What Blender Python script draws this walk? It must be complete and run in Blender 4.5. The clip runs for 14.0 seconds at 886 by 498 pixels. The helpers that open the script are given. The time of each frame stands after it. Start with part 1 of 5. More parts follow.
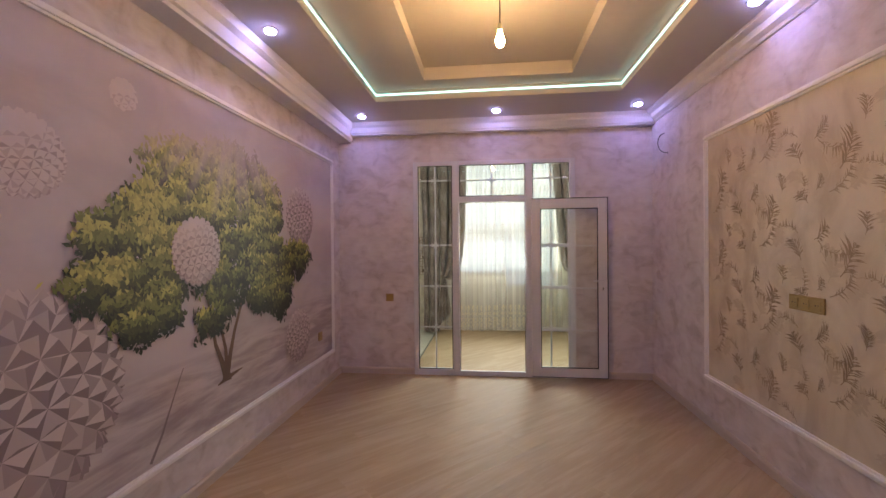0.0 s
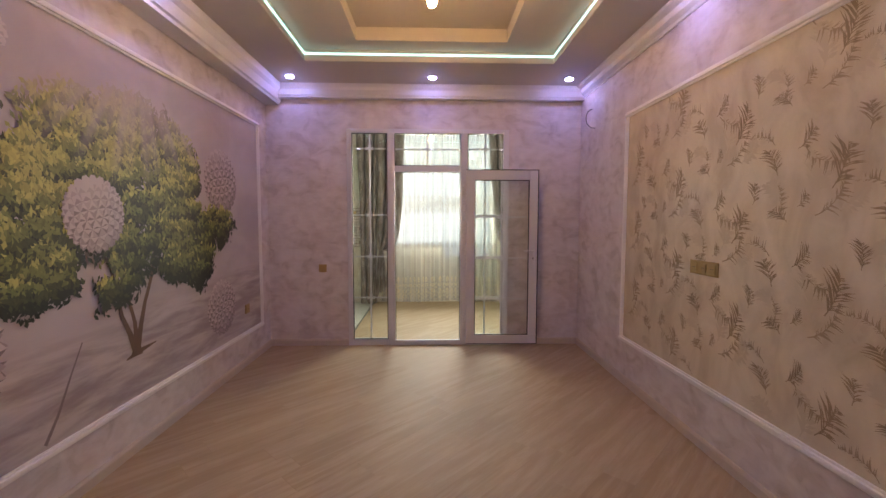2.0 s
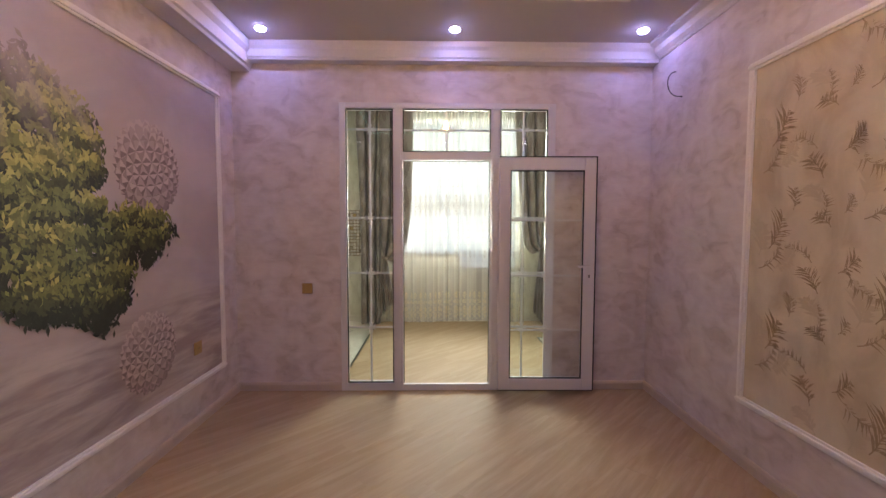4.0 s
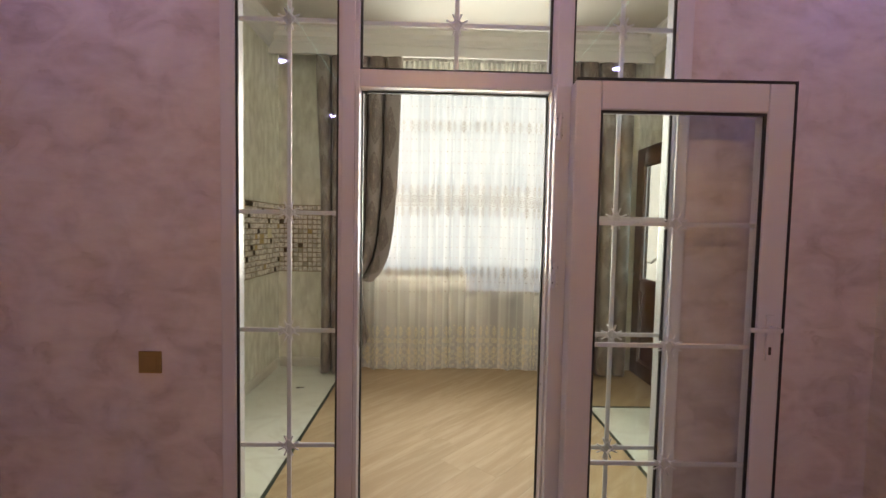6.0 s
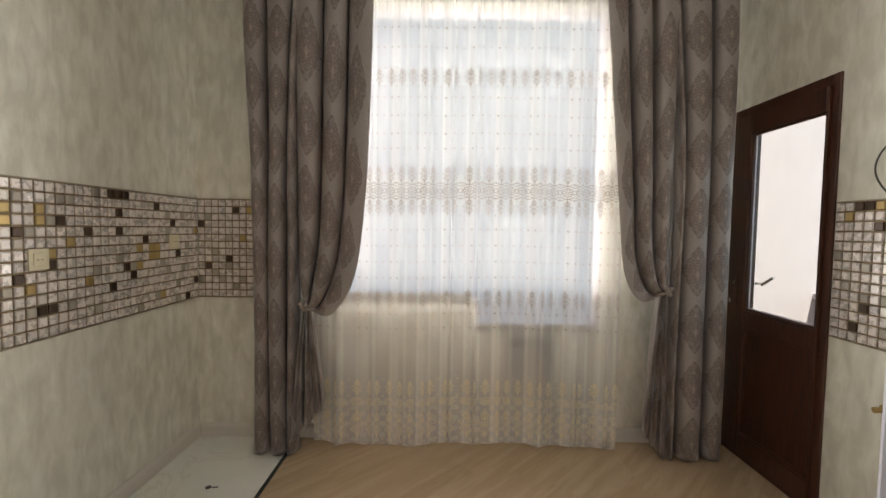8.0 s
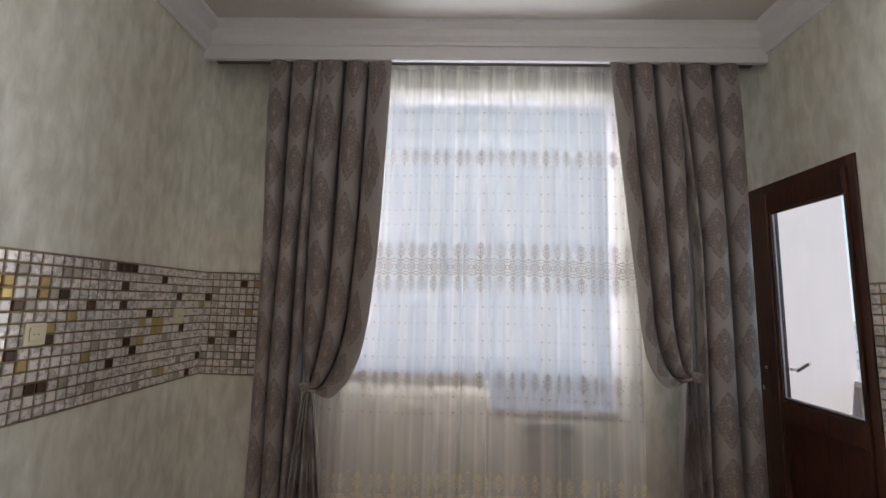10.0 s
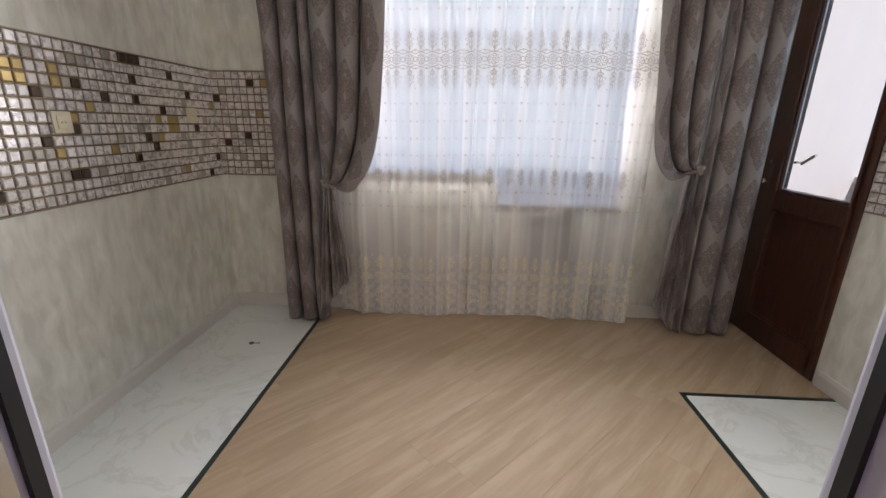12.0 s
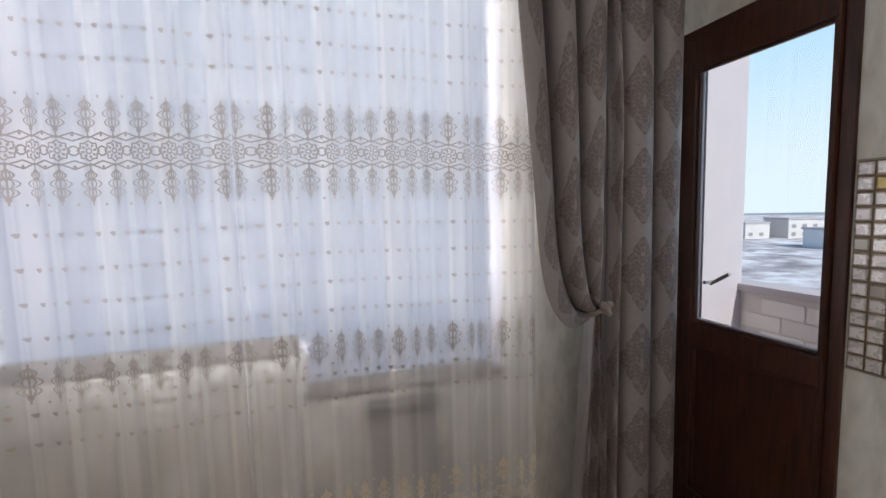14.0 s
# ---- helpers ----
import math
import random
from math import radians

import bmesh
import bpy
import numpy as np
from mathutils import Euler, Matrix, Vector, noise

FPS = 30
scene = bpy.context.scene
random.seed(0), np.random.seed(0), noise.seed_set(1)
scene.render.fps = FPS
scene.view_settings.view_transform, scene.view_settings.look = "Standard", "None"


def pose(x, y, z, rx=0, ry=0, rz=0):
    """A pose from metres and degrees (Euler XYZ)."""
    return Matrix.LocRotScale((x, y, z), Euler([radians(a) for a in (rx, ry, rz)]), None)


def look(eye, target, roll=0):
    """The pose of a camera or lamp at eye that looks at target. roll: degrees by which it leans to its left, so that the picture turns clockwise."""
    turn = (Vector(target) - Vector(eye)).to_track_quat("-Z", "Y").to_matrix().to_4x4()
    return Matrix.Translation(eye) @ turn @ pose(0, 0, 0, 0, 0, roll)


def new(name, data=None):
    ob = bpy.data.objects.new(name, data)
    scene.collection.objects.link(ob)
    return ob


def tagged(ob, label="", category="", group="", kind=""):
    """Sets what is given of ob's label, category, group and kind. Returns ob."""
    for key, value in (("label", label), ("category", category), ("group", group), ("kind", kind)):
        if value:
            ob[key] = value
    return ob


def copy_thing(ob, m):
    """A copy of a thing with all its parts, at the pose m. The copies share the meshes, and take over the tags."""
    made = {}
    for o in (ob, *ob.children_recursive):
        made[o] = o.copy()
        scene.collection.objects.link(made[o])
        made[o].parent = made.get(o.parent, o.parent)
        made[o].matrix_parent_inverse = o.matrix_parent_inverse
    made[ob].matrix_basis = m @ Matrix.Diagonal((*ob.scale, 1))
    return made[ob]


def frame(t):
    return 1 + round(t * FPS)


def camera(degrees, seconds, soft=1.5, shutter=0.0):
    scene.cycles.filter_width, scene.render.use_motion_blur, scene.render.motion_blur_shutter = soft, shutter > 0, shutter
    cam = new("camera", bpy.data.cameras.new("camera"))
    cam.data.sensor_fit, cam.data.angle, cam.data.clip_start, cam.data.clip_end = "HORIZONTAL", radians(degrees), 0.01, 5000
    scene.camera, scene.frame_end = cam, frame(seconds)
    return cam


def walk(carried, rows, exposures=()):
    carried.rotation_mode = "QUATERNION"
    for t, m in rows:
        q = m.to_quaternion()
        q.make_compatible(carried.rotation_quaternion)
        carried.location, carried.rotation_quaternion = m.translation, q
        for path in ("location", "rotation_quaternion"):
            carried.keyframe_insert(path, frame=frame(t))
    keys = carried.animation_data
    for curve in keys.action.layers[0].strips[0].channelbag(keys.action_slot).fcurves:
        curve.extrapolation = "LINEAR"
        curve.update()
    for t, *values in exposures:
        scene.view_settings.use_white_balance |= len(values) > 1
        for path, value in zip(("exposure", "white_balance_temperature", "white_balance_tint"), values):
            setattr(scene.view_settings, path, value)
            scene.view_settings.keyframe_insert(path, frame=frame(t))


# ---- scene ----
cam = camera(93.3, 14.0)
PATH = [
    (0, (-0.05, 0.014, 1.547), (-0.267, 2.002, 1.536), -0.5),
    (0.5, (0.0, -0.012, 1.509), (-0.169, 1.98, 1.479), -0.2),
    (1, (0.026, 0.008, 1.482), (-0.031, 2.005, 1.4), 0.0),
    (1.5, (0.031, 0.02, 1.49), (0.085, 2.016, 1.383), 0.1),
    (2, (0.023, 0.03, 1.495), (0.084, 2.025, 1.362), 0.1),
    (2.2, (0.03, 0.06, 1.494), (0.085, 2.055, 1.36), 0.1),
    (4.3, (-0.11, 1.575, 1.503), (-0.087, 3.572, 1.391), 0.1),
    (4.5, (-0.103, 1.773, 1.511), (-0.091, 3.769, 1.399), 0.2),
    (5, (-0.098, 2.263, 1.521), (-0.072, 4.259, 1.396), 0.4),
    (5.5, (-0.098, 2.745, 1.495), (-0.044, 4.741, 1.384), 0.7),
    (6, (-0.085, 3.289, 1.511), (-0.043, 5.286, 1.412), 1.1),
    (6.5, (-0.054, 3.756, 1.526), (-0.016, 5.753, 1.435), 1.1),
    (7, (-0.085, 4.202, 1.531), (-0.04, 6.2, 1.438), 1.3),
    (7.5, (-0.06, 4.575, 1.515), (-0.024, 6.573, 1.437), 0.9),
    (8, (0.032, 4.768, 1.539), (0.028, 6.766, 1.441), 0.8),
    (8.2, (0.045, 4.80, 1.53), (0.025, 6.80, 1.475), 0.8),
    (10.3, (0.035, 4.835, 1.559), (-0.028, 6.806, 1.816), 1.5),
    (10.5, (0.037, 4.82, 1.527), (-0.02, 6.799, 1.617), 1.5),
    (11, (0.03, 4.775, 1.437), (-0.026, 6.743, 1.184), 1.3),
    (11.5, (0.026, 4.752, 1.36), (-0.03, 6.643, 0.779), 1.1),
    (12, (0.028, 4.755, 1.395), (-0.059, 6.652, 0.831), 0.9),
    (12.5, (0.039, 4.785, 1.5), (-0.111, 6.775, 1.367), 0.8),
    (13, (0.002, 5.074, 1.492), (-0.099, 7.069, 1.387), 1.0),
    (13.5, (0.088, 5.571, 1.557), (0.342, 7.549, 1.406), -0.6),
    (14, (0.353, 6.009, 1.565), (0.921, 7.919, 1.393), -1.4),
]
EXPOSURES = [(0, 0.76, 7000, -6), (5, 0.86, 7050, -6), (6.5, 0.28, 7500, 1), (7, 0.02, 7350, 2), (7.5, 0.18, 7200, 3), (8, 0.38, 6900, 4), (10.5, -0.02, 6100, 8), (11, 0.08, 6150, 9), (11.5, 0.24, 6150, 9), (12, 0.32, 6150, 9), (12.5, 0.10, 6150, 9), (13, 0.08, 6150, 9), (14, 0.02, 5950, 9)]
walk(cam, [(t, look(eye, target, roll)) for t, eye, target, roll in PATH], EXPOSURES)

# ---- world, sun and window light ----
world = bpy.data.worlds.new("sky")
scene.world = world
world.use_nodes = True
wn = world.node_tree.nodes
sky = wn.new("ShaderNodeTexSky")
sky.sky_type, sky.sun_disc = "NISHITA", False
sky.air_density, sky.dust_density, sky.ozone_density = 0.8, 0.0, 2.5
sky.sun_elevation, sky.sun_rotation = radians(36.7), radians(173)
world.node_tree.links.new(sky.outputs[0], wn["Background"].inputs[0])
wn["Background"].inputs[1].default_value = 0.15
sun = new("sun", bpy.data.lights.new("sun", "SUN"))
sun.data.energy, sun.data.angle, sun.data.color = 4.2, radians(0.5), (1.0, 0.95, 0.88)
sun.matrix_world = look((0.1 * 20, -0.8 * 20, 0.6 * 20), (0, 0, 0))
win_lamp = new("window_daylight", bpy.data.lights.new("window_daylight", "AREA"))
win_lamp.data.shape, win_lamp.data.size, win_lamp.data.size_y = "RECTANGLE", 1.80, 1.86
win_lamp.data.spread = radians(135)
win_lamp.data.energy, win_lamp.data.color = 108, (0.98, 0.96, 1.0)
win_lamp.matrix_world = look((0.22, 7.762, 2.03), (0.22, 0, 2.03))

# ---- node helpers ----
class X:
    """A value in a node tree, with arithmetic."""

    def __init__(self, nt, s):
        self.nt, self.s = nt, s

    def op(self, kind, *others):
        n = self.nt.nodes.new("ShaderNodeMath")
        n.operation = kind
        for i, o in enumerate((self, *others)):
            if isinstance(o, X):
                self.nt.links.new(o.s, n.inputs[i])
            else:
                n.inputs[i].default_value = o
        return X(self.nt, n.outputs[0])

    def __add__(self, o): return self.op("ADD", o)
    def __sub__(self, o): return self.op("SUBTRACT", o)
    def __mul__(self, o): return self.op("MULTIPLY", o)
    def __truediv__(self, o): return self.op("DIVIDE", o)
    def less(self, o): return self.op("LESS_THAN", o)
    def more(self, o): return self.op("GREATER_THAN", o)
    def abs(self): return self.op("ABSOLUTE")
    def sin(self): return self.op("SINE")
    def fract(self): return self.op("FRACT")
    def floor(self): return self.op("FLOOR")
    def max(self, o): return self.op("MAXIMUM", o)
    def min(self, o): return self.op("MINIMUM", o)
    def sqrt(self): return self.op("SQRT")

    def ramp(self, a, b):
        """0 at a, 1 at b, smooth between."""
        n = self.nt.nodes.new("ShaderNodeMapRange")
        n.interpolation_type = "SMOOTHSTEP"
        self.nt.links.new(self.s, n.inputs[0])
        n.inputs[1].default_value, n.inputs[2].default_value = a, b
        return X(self.nt, n.outputs[0])


class Mat:
    def __init__(self, name, color=(0.8, 0.8, 0.8), rough=0.5, metal=0.0, spec=0.5):
        self.m = bpy.data.materials.new(name)
        self.m.use_nodes = True
        self.nt = self.m.node_tree
        self.b = self.nt.nodes["Principled BSDF"]
        self.put("Base Color", color)
        self.put("Roughness", rough)
        self.put("Metallic", metal)
        self.put("Specular IOR Level", spec)

    def put(self, name, v):
        i = self.b.inputs[name]
        if isinstance(v, X):
            self.nt.links.new(v.s, i)
        elif isinstance(v, tuple):
            i.default_value = (*v, 1)
        else:
            i.default_value = v

    def coords(self, which="Object", scale=(1, 1, 1), rot=(0, 0, 0)):
        t = self.nt.nodes.new("ShaderNodeTexCoord")
        n = self.nt.nodes.new("ShaderNodeMapping")
        n.inputs["Scale"].default_value = scale
        n.inputs["Rotation"].default_value = [radians(a) for a in rot]
        self.nt.links.new(t.outputs[which], n.inputs[0])
        return n.outputs[0]

    def world_pos(self, scale=(1, 1, 1), rot=(0, 0, 0)):
        g = self.nt.nodes.new("ShaderNodeNewGeometry")
        n = self.nt.nodes.new("ShaderNodeMapping")
        n.inputs["Scale"].default_value = scale
        n.inputs["Rotation"].default_value = [radians(a) for a in rot]
        self.nt.links.new(g.outputs["Position"], n.inputs[0])
        return n.outputs[0]

    def xyz(self, vec):
        n = self.nt.nodes.new("ShaderNodeSeparateXYZ")
        self.nt.links.new(vec, n.inputs[0])
        return [X(self.nt, o) for o in n.outputs]

    def noise(self, vec, scale=5.0, detail=3.0, rough=0.55, dist=0.0):
        n = self.nt.nodes.new("ShaderNodeTexNoise")
        self.nt.links.new(vec, n.inputs["Vector"])
        n.inputs["Scale"].default_value, n.inputs["Detail"].default_value = scale, detail
        n.inputs["Roughness"].default_value, n.inputs["Distortion"].default_value = rough, dist
        return X(self.nt, n.outputs[0])

    def random(self):
        n = self.nt.nodes.new("ShaderNodeObjectInfo")
        return X(self.nt, n.outputs["Random"])

    def island(self):
        n = self.nt.nodes.new("ShaderNodeNewGeometry")
        return X(self.nt, n.outputs["Random Per Island"])

    def mix(self, f, a, b):
        n = self.nt.nodes.new("ShaderNodeMix")
        n.data_type = "RGBA"
        for i, v in ((0, f), (6, a), (7, b)):
            if isinstance(v, X):
                self.nt.links.new(v.s, n.inputs[i])
            elif isinstance(v, tuple):
                n.inputs[i].default_value = (*v, 1)
            else:
                n.inputs[i].default_value = v
        return X(self.nt, n.outputs[2])

    def steps(self, f, stops):
        n = self.nt.nodes.new("ShaderNodeValToRGB")
        self.nt.links.new(f.s, n.inputs[0])
        e = n.color_ramp.elements
        while len(e) < len(stops):
            e.new(0.5)
        for el, (p, c) in zip(e, stops):
            el.position, el.color = p, (*c, 1)
        return X(self.nt, n.outputs[0])

    def bump(self, h, strength=0.2, dist=0.01):
        n = self.nt.nodes.new("ShaderNodeBump")
        n.inputs["Strength"].default_value, n.inputs["Distance"].default_value = strength, dist
        self.nt.links.new(h.s, n.inputs["Height"])
        self.nt.links.new(n.outputs[0], self.b.inputs["Normal"])

    def glow(self, color, strength):
        self.put("Emission Color", color)
        self.put("Emission Strength", strength)
        return self


# ---- materials ----
def paper_living():
    m = Mat("lilac_wallpaper", rough=0.62, spec=0.3)
    p = m.world_pos()
    big = m.noise(p, 2.2, 3, 0.5, 0.4)
    dab = m.noise(m.world_pos((1, 1, 1.35), (32, 24, 0)), 5.2, 3, 0.5, 0.9)
    brush = m.noise(m.world_pos((1, 1, 3.2), (-28, 30, 0)), 7.5, 4, 0.6, 0.5)
    fine = m.noise(p, 60, 2)
    c = m.steps(dab * 0.5 + big * 0.25 + brush * 0.25, [(0.34, (0.46, 0.395, 0.40)), (0.43, (0.575, 0.51, 0.525)), (0.52, (0.655, 0.595, 0.615)), (0.64, (0.73, 0.68, 0.70))])
    mark = (dab - 0.36).abs().ramp(0.05, 0.0) * brush.ramp(0.45, 0.62)
    c = m.mix(mark * 0.35, c, (0.36, 0.29, 0.285))
    m.put("Base Color", m.mix(fine * 0.15, c, (0.5, 0.45, 0.44)))
    m.put("Roughness", brush * 0.3 + 0.42)
    m.bump(brush * 0.6 + fine * 0.4, 0.22, 0.004)
    return m.m


def paper_kitchen():
    m = Mat("green_beige_wallpaper", rough=0.5, spec=0.4)
    dab = m.noise(m.world_pos((1, 1, 0.38)), 15, 3, 0.55, 0.35)
    big = m.noise(m.world_pos(), 1.8, 3)
    c = m.steps(dab * 0.75 + big * 0.25, [(0.38, (0.575, 0.55, 0.47)), (0.5, (0.66, 0.635, 0.55)), (0.62, (0.735, 0.715, 0.635)), (0.72, (0.80, 0.79, 0.72))])
    m.put("Base Color", c)
    m.put("Roughness", dab.ramp(0.42, 0.66) * -0.3 + 0.62)
    m.bump(dab, 0.3, 0.004)
    return m.m


def plain(name, color, rough=0.5, metal=0.0, vary=0.12, scale=14, bump=0.1):
    m = Mat(name, color, rough, metal)
    n = m.noise(m.coords(), scale, 4)
    m.put("Base Color", m.mix(n, tuple(c * (1 - vary) for c in color), tuple(min(1, c * (1 + vary)) for c in color)))
    m.put("Roughness", n * 0.2 + (rough - 0.1))
    if bump:
        m.bump(n, bump, 0.002)
    return m.m


def laminate():
    m = Mat("oak_laminate", rough=0.38)
    p = m.world_pos((1, 1, 1), (0, 0, -PLANK_ANGLE))
    x, y, z = m.xyz(p)
    comb = m.nt.nodes.new("ShaderNodeCombineXYZ")
    for o, i in ((x * 1.1, 0), (y * 11, 1), (m.random() * 40, 2)):
        m.nt.links.new(o.s, comb.inputs[i])
    grain = m.noise(comb.outputs[0], 1.6, 5, 0.6, 0.5)
    fine = m.noise(comb.outputs[0], 9, 3, 0.6)
    base = m.mix(m.random(), (0.385, 0.28, 0.172), (0.43, 0.32, 0.206))
    c = m.mix(grain.ramp(0.35, 0.7), base, (0.485, 0.372, 0.25))
    m.put("Base Color", m.mix(fine.ramp(0.5, 0.75) * 0.3, c, (0.35, 0.255, 0.165)))
    m.put("Roughness", grain * 0.2 + 0.5)
    m.put("Specular IOR Level", 0.18)
    m.bump(fine, 0.06, 0.002)
    return m.m


def marble():
    m = Mat("pale_marble", rough=0.18)
    p = m.world_pos()
    v = m.noise(p, 1.7, 6, 0.6, 1.6)
    vein = (v - 0.5).abs().ramp(0.0, 0.035)
    cloud = m.noise(p, 5, 3)
    c = m.mix(cloud, (0.70, 0.72, 0.66), (0.80, 0.81, 0.77))
    m.put("Base Color", m.mix(vein, m.mix(cloud, (0.62, 0.63, 0.58), (0.74, 0.74, 0.69)), c))
    return m.m


def mahogany():
    m = Mat("mahogany_foil", rough=0.35)
    g = m.noise(m.world_pos((9, 9, 0.7)), 6, 5, 0.6, 0.6)
    m.put("Base Color", m.steps(g, [(0.3, (0.028, 0.010, 0.006)), (0.55, (0.066, 0.022, 0.011)), (0.75, (0.095, 0.033, 0.016))]))
    m.put("Roughness", g * 0.25 + 0.22)
    m.bump(g, 0.08, 0.002)
    return m.m


def glass(name="clear_glass", tint=(0.985, 1.0, 0.98)):
    m = bpy.data.materials.new(name)
    m.use_nodes = True
    nt = m.node_tree
    nt.nodes.clear()
    out = nt.nodes.new("ShaderNodeOutputMaterial")
    mix = nt.nodes.new("ShaderNodeMixShader")
    tr = nt.nodes.new("ShaderNodeBsdfTransparent")
    gl = nt.nodes.new("ShaderNodeBsdfGlossy")
    lw = nt.nodes.new("ShaderNodeLayerWeight")
    lw.inputs[0].default_value = 0.5
    p5 = nt.nodes.new("ShaderNodeMath")
    p5.operation = "POWER"
    p5.inputs[1].default_value = 5.0
    nt.links.new(lw.outputs["Facing"], p5.inputs[0])
    fr = nt.nodes.new("ShaderNodeMath")
    fr.operation = "MULTIPLY_ADD"
    fr.inputs[1].default_value, fr.inputs[2].default_value = 0.9, 0.035
    nt.links.new(p5.outputs[0], fr.inputs[0])
    tr.inputs[0].default_value = (*tint, 1)
    gl.inputs["Roughness"].default_value = 0.01
    nt.links.new(fr.outputs[0], mix.inputs[0])
    nt.links.new(tr.outputs[0], mix.inputs[1])
    nt.links.new(gl.outputs[0], mix.inputs[2])
    nt.links.new(mix.outputs[0], out.inputs[0])
    return m


def frosted():
    """Milky glass that spreads the daylight behind it."""
    m = bpy.data.materials.new("frosted_glass")
    m.use_nodes = True
    nt = m.node_tree
    nt.nodes.clear()
    out, mix = nt.nodes.new("ShaderNodeOutputMaterial"), nt.nodes.new("ShaderNodeMixShader")
    tr, tl = nt.nodes.new("ShaderNodeBsdfTransparent"), nt.nodes.new("ShaderNodeBsdfTranslucent")
    tr.inputs[0].default_value, tl.inputs[0].default_value = (1.0, 0.95, 0.9, 1), (0.95, 0.92, 0.88, 1)
    mix.inputs[0].default_value = 0.25
    nt.links.new(tr.outputs[0], mix.inputs[1])
    nt.links.new(tl.outputs[0], mix.inputs[2])
    nt.links.new(mix.outputs[0], out.inputs[0])
    return m


PLANK_ANGLE = 45
WALLPAPER = paper_living()
KPAPER = paper_kitchen()
PAINT = plain("white_ceiling_paint", (0.56, 0.52, 0.49), 0.7, vary=0.04, bump=0.05)
STUCCO = plain("white_cornice_plaster", (0.68, 0.655, 0.665), 0.6, vary=0.06, scale=40, bump=0.3)
SKIRT = plain("beige_skirting", (0.52, 0.44, 0.39), 0.5, vary=0.08, scale=20)
MOULD = plain("white_moulding", (0.82, 0.79, 0.79), 0.45, vary=0.06, scale=30)
KSKIRT = plain("cream_skirting", (0.62, 0.585, 0.53), 0.5, vary=0.06, scale=20)
PVC = plain("white_pvc", (0.65, 0.64, 0.69), 0.32, vary=0.04, scale=8, bump=0.03)
GASKET = plain("black_rubber_gasket", (0.02, 0.02, 0.02), 0.5)
LAMINATE = laminate()
MARBLE = marble()
MAHOGANY = mahogany()
GLASS = glass()
FROST = frosted()
BLACK_STRIP = plain("black_border_strip", (0.025, 0.035, 0.028), 0.35)
GOLD = plain("brushed_gold_plate", (0.36, 0.25, 0.10), 0.42, 0.3)
DARK = plain("dark_plastic", (0.05, 0.045, 0.04), 0.5)
CREAM = plain("cream_plastic", (0.66, 0.6, 0.42), 0.4)
CHROME = plain("satin_chrome", (0.7, 0.7, 0.7), 0.22, 1.0)
SCREED = plain("grey_screed", (0.35, 0.33, 0.3), 0.9)


# ---- mesh helpers ----
def link(name, bm, material, parent=None, smooth=False):
    me = bpy.data.meshes.new(name)
    bm.to_mesh(me)
    bm.free()
    if material:
        for mm in (material if isinstance(material, (list, tuple)) else [material]):
            me.materials.append(mm)
    if smooth:
        me.polygons.foreach_set("use_smooth", [True] * len(me.polygons))
    ob = new(name, me)
    if parent:
        ob.parent = parent
    return ob


def part(name, bm, material, parent, label="", smooth=False):
    ob = link(name, bm, material, parent, smooth)
    return tagged(ob, label) if label else ob


def box(bm, x0, x1, y0, y1, z0, z1, bevel=0.0):
    r = bmesh.ops.create_cube(bm, size=1)
    vs = r["verts"]
    for v in vs:
        v.co = Vector(((x0 + x1) / 2 + v.co.x * (x1 - x0), (y0 + y1) / 2 + v.co.y * (y1 - y0), (z0 + z1) / 2 + v.co.z * (z1 - z0)))
    if bevel:
        es = list({e for v in vs for e in v.link_edges})
        bmesh.ops.bevel(bm, geom=es, offset=bevel, segments=2, affect="EDGES", profile=0.6)
    return bm


def B(*boxes, bevel=0.0):
    bm = bmesh.new()
    for b in boxes:
        box(bm, *b, bevel=bevel)
    return bm


def rod(bm, a, b, r, n=10, r2=None):
    a, b = Vector(a), Vector(b)
    d = b - a
    m = Matrix.Translation((a + b) / 2) @ d.to_track_quat("Z", "Y").to_matrix().to_4x4()
    bmesh.ops.create_cone(bm, cap_ends=True, segments=n, radius1=r, radius2=r if r2 is None else r2, depth=d.length, matrix=m)
    return bm


def tube(bm, pts, r, n=8):
    """A round tube along points."""
    pts = [Vector(p) for p in pts]
    rings = []
    for i, p in enumerate(pts):
        d = (pts[min(i + 1, len(pts) - 1)] - pts[max(i - 1, 0)]).normalized()
        q = d.to_track_quat("Z", "Y")
        rings.append([bm.verts.new(p + q @ Vector((r * math.cos(2 * math.pi * k / n), r * math.sin(2 * math.pi * k / n), 0))) for k in range(n)])
    for a, b in zip(rings, rings[1:]):
        for k in range(n):
            bm.faces.new((a[k], a[(k + 1) % n], b[(k + 1) % n], b[k]))
    bm.faces.new(rings[0][::-1])
    bm.faces.new(rings[-1])
    return bm


def sweep(bm, profile, a, b):
    """A profile of (out, up) swept straight from a to b; out is to the left of the way from a to b."""
    a, b = Vector(a), Vector(b)
    d = (b - a).normalized()
    side = Vector((-d.y, d.x, 0)) if abs(d.z) < 0.5 else Vector((0, 0, 0))
    up = Vector((0, 0, 1))
    ra = [bm.verts.new(a + side * o + up * u) for o, u in profile]
    rb = [bm.verts.new(b + side * o + up * u) for o, u in profile]
    n = len(profile)
    for i in range(n):
        bm.faces.new((ra[i], ra[(i + 1) % n], rb[(i + 1) % n], rb[i]))
    bm.faces.new(ra[::-1])
    bm.faces.new(rb)
    bmesh.ops.recalc_face_normals(bm, faces=bm.faces)
    return bm


